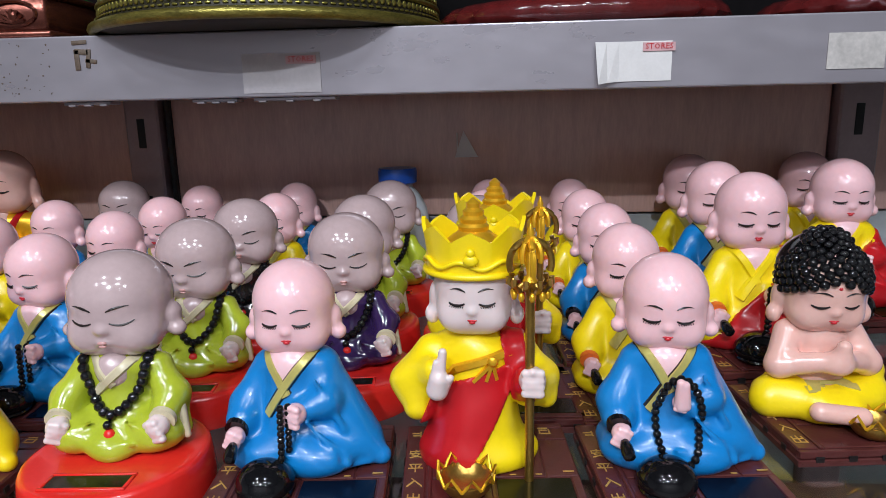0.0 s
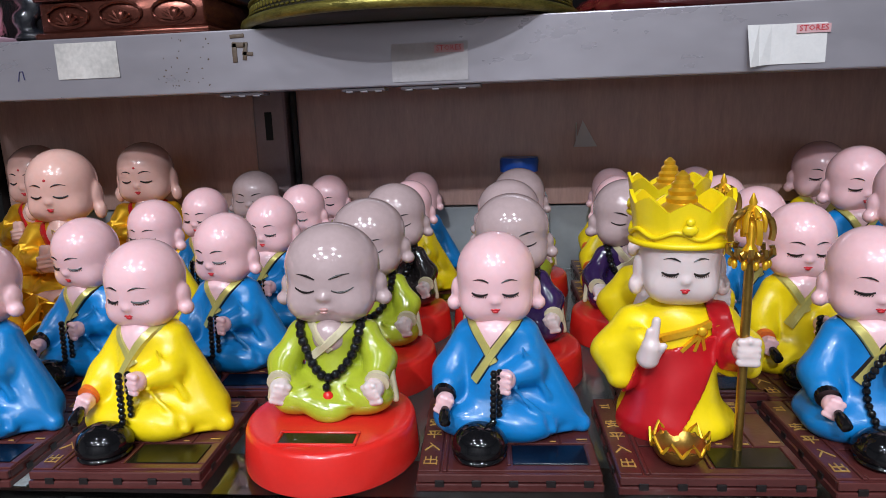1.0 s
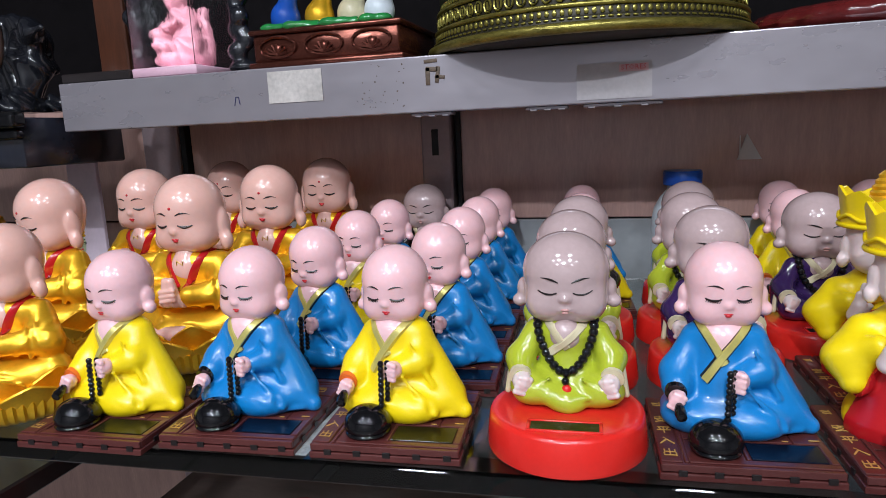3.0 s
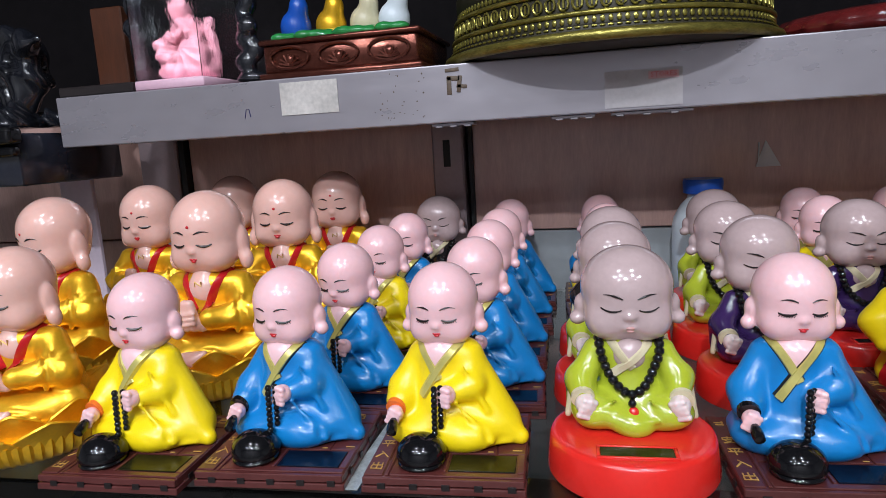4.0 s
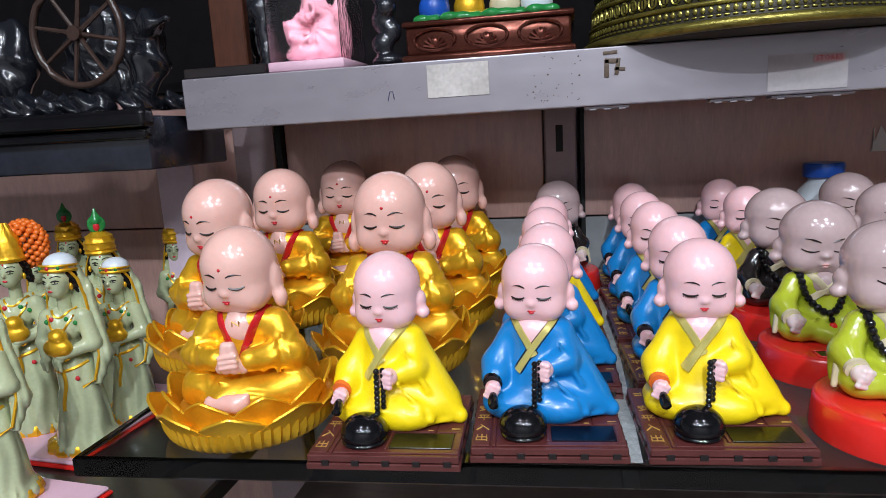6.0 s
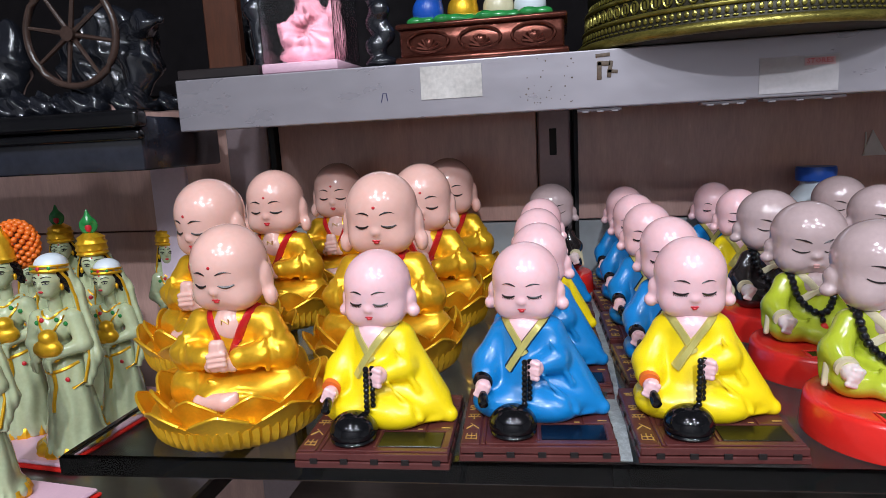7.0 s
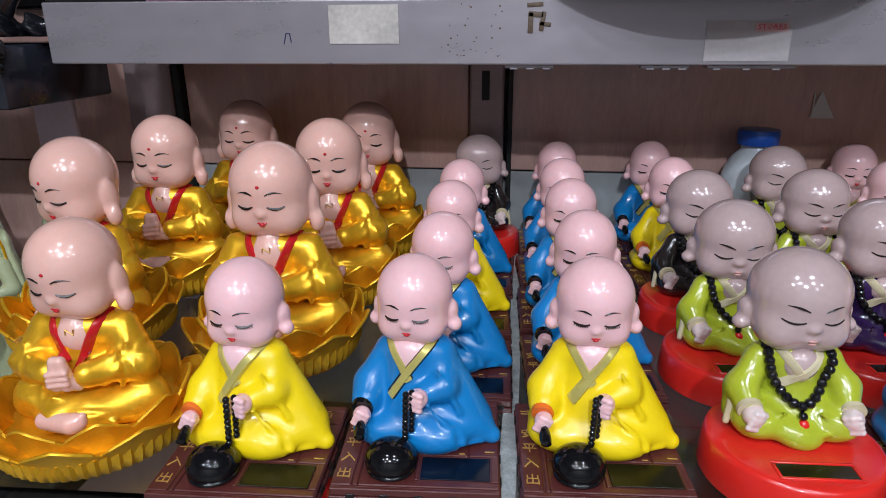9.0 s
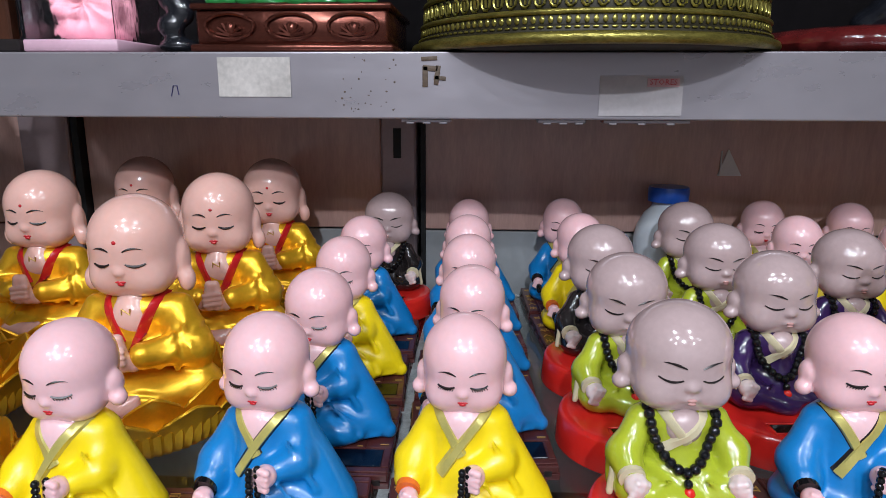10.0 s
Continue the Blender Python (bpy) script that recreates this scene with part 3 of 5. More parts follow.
def crown_doll():
    sc = Sculpt()
    f = blend(9, limb((0, 4, 8), (0, 2, 52), 25, 15), ell((0, 3, 55), (21, 13, 12)), ell((2, 3, 4), (29, 22, 8)))
    f = blend(4, f, limb((-20, 2, 54), (-28, -4, 40), 9, 12), limb((-28, -4, 40), (-27, -10, 30), 12, 7), limb((-28, -4, 42), (-18, -16, 50), 10, 6))
    f = blend(4, f, limb((20, 2, 54), (29, -2, 42), 9, 10), limb((29, -2, 42), (27, -14, 46), 10, 7), limb((27, -6, 38), (33, -4, 34), 9, 6))
    f = folded(f, [((0.6, 0.2, 0.2), 18, 0.5, 0.2), ((-0.4, 0.2, 0.5), 14, 0.3, 1.2)])
    f = above(f, 0)
    sc.field(f, (-44, -28, 0), (44, 30, 70), 1.4, YELLOW)
    shell = lambda p: np.maximum(np.maximum(f(p) - 1.7, -f(p) - 1.2), np.maximum(np.maximum(p[..., 0] + 4 - 23 * np.clip((p[..., 2] - 4) / 40, 0, 1) ** 0.7, p[..., 2] - 47 - 0.3 * p[..., 0]), np.maximum(-p[..., 0] - 15 - 0.42 * (49 - p[..., 2]), p[..., 1] + 2)))
    sc.field(shell, (-44, -30, 0), (30, 4, 66), 1.4, SASH_RED)
    shell2 = lambda p: np.maximum(np.maximum(f(p) - 1.7, -f(p) - 1.2), np.maximum(np.maximum(13 + 0.2 * (60 - p[..., 2]) - p[..., 0], p[..., 0] - 24 - 0.2 * (60 - p[..., 2])), 36 - p[..., 2]))
    sc.field(shell2, (6, -30, 30), (44, 30, 68), 1.4, SASH_RED)
    sc.strip(f, [(-12 + 30 * i / 9, 48.5 + 9 * i / 9 + 1.5 * math.sin(i * 0.35)) for i in range(10)], 4.5, 2.0, GOLD)
    for dx in (-9, -3, 2):
        sc.strip(f, [(9 + dx * i / 5, 54 - 9 * i / 5) for i in range(6)], 2.6, 2.2, GOLD)
    sc.ball((9, drop_on(f, 9, 55) - 2.5, 55), (2.6, 1.4, 2.6), GOLD)
    palm = blend(1.2, limb((-16, -22, 44), (-15, -24, 50), 5.2, 4.4), limb((-14.5, -24, 50), (-13, -24.5, 63), 2.6, 1.9), limb((-17, -24, 50), (-16, -25, 58), 2.0, 1.5), limb((-12, -22.5, 46), (-9.5, -25, 51), 2.0, 1.6))
    sc.field(palm, (-24, -32, 36), (-4, -14, 68), 1.0, SKIN_PALE)
    add_hand(sc, SKIN_PALE, (27, -21, 49), (0, -1, 0), (0, 0, 1), 6.2)
    sc.field(limb((0, 1, 54), (0, 1, 70), 9, 9), (-12, -11, 48), (12, 13, 74), 1.5, SKIN_PALE)
    add_head(sc, SKIN_PALE, (0, -1, 88), 0.98, 4, 0, 1.02, 10.0, True)
    # crown with tall pointed leaves and a beaded top-knot
    n, rows, out, faces = 120, 7, [], []
    for side in (0, 1):
        for i in range(rows):
            for k in range(n):
                a = 2 * math.pi * k / n
                away = abs(2 * ((a * 8 / (2 * math.pi) + 0.5) % 1) - 1)
                top = 17.5 - 2.0 * math.cos(2 * a + math.pi) + 6.0 * (1 - away) ** 0.7
                t = i / (rows - 1)
                r = 21.5 + 2.6 * t ** 1.5 - (1.8 if side else 0) + (0.7 if i == 1 and not side else 0)
                out.append((r * math.cos(a), r * math.sin(a) * 0.97 + 0.5, 95 + top * t))
    for side in (0, 1):
        o = side * rows * n
        for i in range(rows - 1):
            for k in range(n):
                l = (k + 1) % n
                faces.append((o + i * n + k, o + i * n + l, o + (i + 1) * n + l, o + (i + 1) * n + k))
    for k in range(n):
        l = (k + 1) % n
        for i in (0, rows - 1):
            faces.append((i * n + k, i * n + l, rows * n + i * n + l, rows * n + i * n + k))
    sc.raw(out, faces, YELLOW)
    sc.ball((0, 0.5, 99), (20.6, 20.0, 13.5), YELLOW, 32, 16)
    for zz, amp, rr in ((101.5, 1.6, 1.1), (96.4, 0.0, 1.6)):
        sc.tube([((22.4 + 0.06 * (zz - 92)) * math.cos(t), (22.4 + 0.06 * (zz - 92)) * math.sin(t) * 0.97 + 0.5, zz + amp * math.sin(t * 7 + 1.6)) for t in [2 * math.pi * i / 90 for i in range(90)]], rr, YELLOW, 8, None, True)
    sc.ball((0, -23.6, 104.5), (3.6, 1.6, 2.6), YELLOW)
    sc.ball((0, -23.9, 108), (2.0, 1.4, 2.0), YELLOW)
    sc.lathe([(16, 102), (14, 109), (7, 114), (7.4, 116), (6.0, 117.5), (6.4, 119.5), (4.8, 121), (5.0, 123), (3.2, 124.5), (3.4, 126.5), (0.6, 129)], GOLD, 20)
    return sc.mesh("doll")


def buddha_doll():
    sc = Sculpt()
    core = blend(8, limb((0, 4, 12), (0, 2, 40), 18, 12), ell((0, 3, 44), (18, 11, 10)))
    body = blend(3.5, core, limb((-17, 1, 44), (-24, -6, 28), 7, 7), limb((-24, -6, 28), (-3, -19, 34), 6.5, 5), limb((17, 1, 44), (24, -6, 28), 7, 7), limb((24, -6, 28), (3, -19, 34), 6.5, 5), limb((-2, -20, 32), (0, -22, 43), 4.5, 2.6), limb((2, -20, 32), (1, -22, 43), 4.5, 2.6))
    sc.field(above(body, 0), (-36, -28, 0), (36, 24, 60), 1.4, SKIN_GOLD)
    legs = blend(5, ell((0, 0, 8), (33, 23, 10)), limb((-27, -6, 10), (8, -19, 8), 11, 8), limb((27, -6, 10), (-8, -19, 8), 11, 8), ell((0, 6, 16), (22, 16, 10)))
    legs = blend(3, legs, limb((17, 8, 46), (27, 2, 20), 8, 11))
    legs = above(folded(legs, [((0.5, 0.3, 0.3), 16, 0.6, 0)]), 0)
    sc.field(legs, (-46, -32, 0), (46, 28, 62), 1.4, YELLOW)
    sc.field(limb((-12, -27, 10), (8, -30, 8), 5, 5), (-20, -38, 2), (16, -18, 18), 1.1, SKIN_GOLD)
    sc.strip(blend(1, body, legs), [(-14 + 28 * i / 9, 18 + 2 * math.sin(i * 0.34)) for i in range(10)], 2.6, 1.0, OLIVE_GOLD)
    f, xf = add_head(sc, SKIN_GOLD, (0, 2, 69), 1.10, 8, -8, 1.04, 11.0, False, True, tall=0.92)
    for i in range(300):
        z = 1 - 2 * (i + 0.5) / 300
        a = i * 2.39996
        r = math.sqrt(1 - z * z)
        p = (19.6 * r * math.cos(a), 20.2 * r * math.sin(a), 4.0 + 21.5 * z)
        if p[2] > (8.5 + 0.06 * p[0] * p[0] * -0.4 if p[1] < -4 else -8):
            sc.ball(p, 2.5, BLACK, 7, 5, xf)
    sc.ball((0, 2, 6), (19.8, 20.2, 20.5), BLACK, 24, 16, xf @ np.array(Matrix.Translation((0, 3.0, 1.5))))
    for i in range(40):
        z = 1 - (i + 0.5) / 40
        a = i * 2.39996
        r = math.sqrt(1 - z * z)
        sc.ball((10 * r * math.cos(a), 2 + 10 * r * math.sin(a), 24 + 6.5 * z), 2.3, BLACK, 7, 5, xf)
    return sc.mesh("doll")


# ---------------------------------------------------------------- toy bases
THIN = 0.70
TOP = 12.2 * THIN


def text_mesh(body, size):
    curve = bpy.data.curves.new("lettering", "FONT")
    curve.body, curve.size, curve.align_x, curve.align_y, curve.extrude = body, size, "CENTER", "CENTER", 0.00015
    curve.resolution_u = 1
    ob = bpy.data.objects.new("lettering", curve)
    me = bpy.data.meshes.new_from_object(ob)
    bpy.data.objects.remove(ob)
    me.materials.clear()
    return me


def letter_mesh(ch, i):
    me = text_mesh(ch, 0.0080)
    me.transform(Matrix.Translation((-0.0355, -0.029 + 0.0125 * i, 0.0127 * THIN)))
    me.materials.append(GILT)
    return me


def marks_mesh():
    """Small worn gilt marks at the back and right."""
    bm = bmesh.new()
    for x, y, w, d in ((30, 33, 5, 0.8), (30, 31, 4, 0.8), (33, 29.5, 0.8, 4), (28, 29.5, 0.8, 4), (31, 27.5, 5, 0.7), (36, -9, 5, 0.8), (-36, 30, 5, 0.8), (-36, 27.5, 4, 0.8), (-34, 29, 0.8, 5), (10, -11, 3, 0.7), (22, -11, 3, 0.7)):
        bmesh.ops.create_cube(bm, size=1, matrix=Matrix.Translation((x / 1000, y / 1000, 0.0127 * THIN)) @ Matrix.Diagonal((w / 1000, d / 1000, 0.0003, 1)))
    me = bpy.data.meshes.new("gilt_marks")
    bm.to_mesh(me)
    bm.free()
    me.materials.append(GILT)
    return me


def plate_mesh():
    sc = Sculpt()
    sc.box(-41.5, 41.5, -40, 40, 0, 5.2, BROWN, 0.5)
    sc.box(-40.8, 40.8, -37.5, 39.4, 5.2, 11.2, BROWN, 0.4)
    sc.box(-40.8, 40.8, -39.6, -37.2, 6.2, 11.6, BROWN, 0.5)
    # edge notches are not cut: black blocks carry their shade as colour
    for i in range(5):
        x = -33 + i * 16.4
        sc.box(x, x + 4.2, -40.3, -39.0, 3.4, 7.8, INK, 0.2)
    for i in range(4):
        y = -28 + i * 18
        sc.box(-41.8, -41.0, y, y + 4.2, 3.4, 7.8, INK, 0.2)
        sc.box(41.0, 41.8, y, y + 4.2, 3.4, 7.8, INK, 0.2)
    sc.box(-40.6, -30.6, -37, 39, 11.0, 12.4, BROWN, 0.5)
    sc.box(-29.6, -27.6, -37, 39, 11.0, 12.6, BROWN, 0.5)
    sc.box(-27.4, 40.4, -36.8, -32.4, 11.0, 12.4, BROWN, 0.5)
    sc.box(-27.4, 40.4, 34.5, 39, 11.0, 12.4, BROWN, 0.5)
    sc.box(-27.4, 25, -12.2, 34, 11.0, 12.2, BROWN, 0.5)
    sc.box(25.6, 40.4, 22, 34, 11.0, 12.4, BROWN, 0.5)
    sc.box(25.6, 40.4, -12.2, 21.4, 11.0, 12.1, BROWN, 0.5)
    sc.box(-0.6, 1.2, -32, -12.6, 11.0, 12.6, BROWN, 0.4)
    sc.box(36.6, 40.4, -32, -12.6, 11.0, 12.5, BROWN, 0.4)
    me = sc.mesh("base_plate", False)
    me.transform(Matrix.Diagonal((1, 1, THIN, 1)))
    return me


def panel_mesh(material, x0, x1, y0, y1, z):
    sc = Sculpt()
    sc.box(x0, x1, y0, y1, z - 0.8, z, material, 0.2)
    return sc.mesh("solar_panel", False)


def fish_mesh():
    sc = Sculpt()
    f = above(blend(2, ell((0, 0, 5.0), (13.0, 12.0, 10.8)), ell((0, 3, 5), (12.2, 11.2, 7.5))), 3.0)
    sc.field(f, (-14, -14, 2.4), (14, 15, 20), 0.9, BLACK)
    sc.lathe([(11.0, 0), (12.0, 0.4), (12.4, 1.2), (12.0, 2.2), (11.0, 2.8), (10.0, 3.1)], BLACK, 36)
    return sc.mesh("wooden_fish")


def bowl_mesh():
    sc = Sculpt()
    sc.lathe([(6, 0), (8.5, 1), (11, 4), (12, 8), (11.2, 8.4), (9, 4), (3, 2)], GOLD_DARK, 36, close=False)
    return sc.mesh("lotus_bowl")


def bowl_petal_mesh():
    sc = Sculpt()
    sc.tube([(11.6, -4.1, 7.0), (12.4, -2.2, 10.0), (13.0, 0, 13.0), (12.4, 2.2, 10.0), (11.6, 4.1, 7.0)], 0.75, GOLD, 6)
    pts = [(11.2, -4, 6), (11.2, 4, 6), (12.0, 0, 9.4), (10.2, -4, 6), (10.2, 4, 6), (11.2, 0, 9.2)]
    sc.raw(pts, [(0, 1, 2), (5, 4, 3), (0, 2, 5, 3), (1, 4, 5, 2)], GOLD_DARK)
    return sc.mesh("petal")


def staff_mesh():
    sc = Sculpt()
    sc.tube([(0, 0, 0), (0, 0, 50), (0, 0, 95)], 2.1, GOLD_DARK, 10)
    sc.lathe([(1.7, 88), (3.2, 90), (2.2, 92), (3.4, 94), (1.6, 97), (2.6, 104), (1.2, 107), (2.4, 109), (1.0, 112), (1.8, 115), (0.3, 119)], GOLD, 14)
    ring = []
    for i in range(25):
        a = math.pi * (-0.62 + 1.24 * i / 24) + math.pi / 2
        ring.append((9 * math.cos(a), 0, 102 + 10 * math.sin(a)))
    sc.tube(ring, 1.5, GOLD_DARK, 7)
    sc.tube([(y, x, z) for x, y, z in ring], 1.4, GOLD, 7)
    for q in (0.5, -0.5):
        sc.tube([(x * 0.62 * math.cos(q * 1.57), x * 0.62 * math.sin(q * 1.57), 98 + (z - 92) * 0.75) for x, y, z in ring], 1.1, GOLD, 6)
    for k in range(10):
        a = 2 * math.pi * k / 10
        sc.tube([(2 * math.cos(a), 2 * math.sin(a), 93), (6 * math.cos(a), 6 * math.sin(a), 90.5), (9.5 * math.cos(a), 9.5 * math.sin(a), 93.5), (9 * math.cos(a), 9 * math.sin(a), 96)], 1.3, GOLD_DARK, 6)
        sc.ball((7.5 * math.cos(a + 0.3), 7.5 * math.sin(a + 0.3), 88.5), (1.4, 1.4, 2.2), GOLD, 8, 5)
    return sc.mesh("staff")


def disc_mesh():
    sc = Sculpt()
    sc.lathe([(41, 0), (43, 0.8), (43.4, 2.5), (41.6, 18), (40.6, 20), (39, 20.6), (36, 20.8), (0.1, 20.9)], RED, 72)
    for x0, x1, y0, y1 in ((-19, 19, -33.6, -32), (-19, 19, -22, -20.4), (-19, -17.4, -32, -22), (17.4, 19, -32, -22)):
        sc.box(x0, x1, y0, y1, 20.4, 21.7, RED, 0.35)
    return sc.mesh("round_base")


def petal_mesh(w, h, lean, tip):
    """One pointed cupped petal, its foot at the origin, leaning out along +x, with thickness and a bright rolled rim."""
    sc = Sculpt()
    nu, nv, th = 10, 8, 1.3
    out, faces = [], []
    for side in (0, 1):
        for j in range(nv + 1):
            v = j / nv
            for i in range(nu + 1):
                u = 2 * i / nu - 1
                half = w * (0.78 + 0.3 * math.sin(v * 2.2)) * (1 - 0.25 * v ** 3)
                z = h * v * (1 - tip * abs(u) ** 1.4)
                x = lean * v ** 1.4 - 6.5 * u * u * (1 - 0.2 * v) - 0.6 * math.cos(u * 22) * 0.15
                out.append((x - side * th, half * u, z))
    k = (nu + 1) * (nv + 1)
    for side in (0, 1):
        o = side * k
        for j in range(nv):
            for i in range(nu):
                a = o + j * (nu + 1) + i
                faces.append((a, a + 1, a + nu + 2, a + nu + 1))
    for i in range(nu):
        for j in (0, nv):
            a = j * (nu + 1) + i
            faces.append((a, a + 1, k + a + 1, k + a))
    for j in range(nv):
        for i in (0, nu):
            a = j * (nu + 1) + i
            faces.append((a, a + nu + 1, k + a + nu + 1, k + a))
    sc.raw(out, faces, GOLD)
    rim = [(x - th / 2, y, z) for x, y, z in out[nv * (nu + 1):(nv + 1) * (nu + 1)]]
    sc.tube(rim, 1.0, GOLD, 6)
    return sc.mesh("petal")


def lotus_mesh():
    sc = Sculpt()
    prof = [(41, -0.0), (44, 0.8), (48, 4), (50.0, 9), (50.5, 14), (47, 15), (43, 13.5), (36, 12.5), (0.1, 12.5)]
    sc.lathe(prof, GOLD, 180, wave=lambda a, i: ((0.9 * math.sin(a * 60), 0) if 1 <= i <= 4 else (0, 0)))
    return sc.mesh("lotus_base")


# ---------------------------------------------------------------- setting
WALL = mat("brown_laminate", (0.58, 0.36, 0.31), 0.22, grain=0.14, grain_scale=14, stretch=(6, 6, 1), coat=0.3, bump=0.05, bump_scale=60, rough_vary=0.06)
WALL_PALE = mat("pale_grey_board", (0.36, 0.38, 0.39), 0.4, grain=0.1, grain_scale=20, coat=0.1)
POST = mat("pink_grey_enamel_post", (0.33, 0.25, 0.26), 0.35, metal=0.1, grain=0.1, grain_scale=40)
STEEL = mat("worn_grey_enamel_rail", (0.37, 0.345, 0.375), 0.3, metal=0.5, grain=0.05, grain_scale=14, bump=0.06, bump_scale=160, rough_vary=0.1, stretch=(0.4, 1, 1))
DARKWOOD = mat("dark_stained_wood", (0.022, 0.017, 0.017), 0.3, grain=0.3, grain_scale=30, stretch=(0.3, 1, 1), coat=0.3)
LOWWOOD = mat("brown_shelf_board", (0.20, 0.14, 0.12), 0.4, grain=0.25, grain_scale=20, stretch=(0.3, 1, 1))
PLASTER = mat("shop_wall_paint", (0.30, 0.29, 0.29), 0.8, grain=0.06, grain_scale=3)
FLOORMAT = mat("shop_floor_tile", (0.20, 0.19, 0.18), 0.3, grain=0.1, grain_scale=4)
PAPER = mat("white_paper", (0.72, 0.70, 0.68), 0.6, grain=0.06, grain_scale=90)
PAPER_STAINED = mat("stained_paper", (0.50, 0.47, 0.44), 0.6, grain=0.3, grain_scale=40)
SOOT = mat("adhesive_residue", (0.12, 0.085, 0.06), 0.7, grain=0.4, grain_scale=120)
FADED = mat("faded_film", (0.46, 0.43, 0.44), 0.35, grain=0.1, grain_scale=60)
PINKPRINT = mat("pink_print", (0.60, 0.36, 0.37), 0.6, grain=0.1, grain_scale=90)
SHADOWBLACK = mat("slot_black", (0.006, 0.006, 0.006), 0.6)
TAPE = mat("worn_silver_tape", (0.42, 0.46, 0.46), 0.3, metal=0.3, grain=0.45, grain_scale=130, bump=0.2, bump_scale=200)


def glass_material(name, tint, rough=0.02, creased=0.0):
    m = bpy.data.materials.new(name)
    m.use_nodes = True
    b = m.node_tree.nodes["Principled BSDF"]
    b.inputs["Base Color"].default_value = (*tint, 1)
    b.inputs["Transmission Weight"].default_value = 1.0
    b.inputs["Roughness"].default_value = rough
    b.inputs["IOR"].default_value = 1.5
    if creased:
        nz = m.node_tree.nodes.new("ShaderNodeTexNoise")
        nz.inputs["Scale"].default_value = 16
        nz.inputs["Detail"].default_value = 3
        bp = m.node_tree.nodes.new("ShaderNodeBump")
        bp.inputs["Strength"].default_value = creased
        bp.inputs["Distance"].default_value = 0.004
        m.node_tree.links.new(nz.outputs["Fac"], bp.inputs["Height"])
        m.node_tree.links.new(bp.outputs[0], b.inputs["Normal"])
    return m


GLASS = glass_material("green_tinted_glass", (0.72, 0.80, 0.78))
CLEAR = glass_material("clear_plastic", (0.95, 0.95, 0.97), 0.03, 0.12)


def structure(name, sc, label, smooth=False):
    return tagged(new(name, sc.mesh(name, smooth)), label, kind="structure")


# the room round the shelves (millimetres)
sc = Sculpt()
sc.box(-3200, 3200, -2800, 800, FLOOR * 1000 - 60, FLOOR * 1000, FLOORMAT, 0)
structure("floor", sc, "pale shop floor tiles")
sc = Sculpt()
sc.box(-3200, 3200, -2800, 800, CEILING * 1000, CEILING * 1000 + 60, PLASTER, 0)
structure("ceiling", sc, "plain white shop ceiling")
for nm, x0, x1, y0, y1 in (("wall_west", -3260, -3200, -2800, 800), ("wall_east", 3200, 3260, -2800, 800), ("wall_south", -3260, 3260, -2860, -2800), ("wall_north", -3260, 3260, 800, 860)):
    sc = Sculpt()
    sc.box(x0, x1, y0, y1, FLOOR * 1000, CEILING * 1000, PLASTER, 0)
    structure(nm, sc, "plain painted shop wall")

# back of the shelf bay: laminate panels between slotted posts
BACK = 715
for nm, x0, x1 in (("back_panel_1", -1500, -728), ("back_panel_2", -663, -344), ("back_panel_3", -300, 372), ("back_panel_4", 416, 1300)):
    sc = Sculpt()
    sc.box(x0, x1, BACK, BACK + 18, 66, 236, WALL, 1.0)
    sc.box(x0, x1, BACK + 1, BACK + 18, -430, 64, WALL_PALE if x0 > -690 else WALL, 1.0)
    structure(nm, sc, "brown laminate back panel behind the figurines")
for nm, xc, w in (("post_1", -700, 54), ("post_2", -324, 36), ("post_3", 394, 40)):
    sc = Sculpt()
    sc.box(xc - w / 2, xc + w / 2, BACK - 14, BACK + 10, -430, 420, POST, 2.0)
    for z in (-60, 0, 60, 140, 200, 260, 320) if xc > -600 else ():
        sc.box(xc - 5, xc + 3, BACK - 14.6, BACK - 13, z + 2, z + 32, SHADOWBLACK, 0.3)
    structure(nm, sc, "pink-grey slotted steel shelf upright")
sc = Sculpt()
sc.box(-302, -297, BACK - 6, BACK + 12, -430, 420, SHADOWBLACK, 0.5)
sc.box(-672, -664, BACK - 10, BACK + 12, -430, 420, SHADOWBLACK, 0.5)
structure("trim", sc, "dark joint strip between back panels")

# the glass shelf: its front runs slightly askew
sc = Sculpt()
corners = [(-600, 241), (700, 306), (700, 700), (-600, 700)]
out = [(x, y, z) for z in (-13, -11.5, -1.5, 0) for x, y in corners]
for k in list(range(0, 4)) + list(range(12, 16)):
    x, y, z = out[k]
    out[k] = (x + (1.5 if x < 0 else -1.5), y + (1.5 if y < 400 else -1.5), z)
faces = [(3, 2, 1, 0), (12, 13, 14, 15)]
for j in range(3):
    for i in range(4):
        faces.append((j * 4 + i, j * 4 + (i + 1) % 4, (j + 1) * 4 + (i + 1) % 4, (j + 1) * 4 + i))
sc.raw(out, faces, GLASS)
shelf = structure("glass_shelf", sc, "thick green-tinted glass shelf under the figurines")
sc = Sculpt()
sc.box(-288.5, -279.5, 262, 690, 0, 0.5, TAPE, 0)
tagged(new("tape_strip", sc.mesh("tape_strip", False)), "worn silver tape strip on the glass shelf", "tape")

# lower shelf seen through the glass
sc = Sculpt()
sc.box(-640, 900, 300, 700, -262, -240, LOWWOOD, 1.5)
structure("lower_shelf", sc, "dark wooden shelf below the glass")

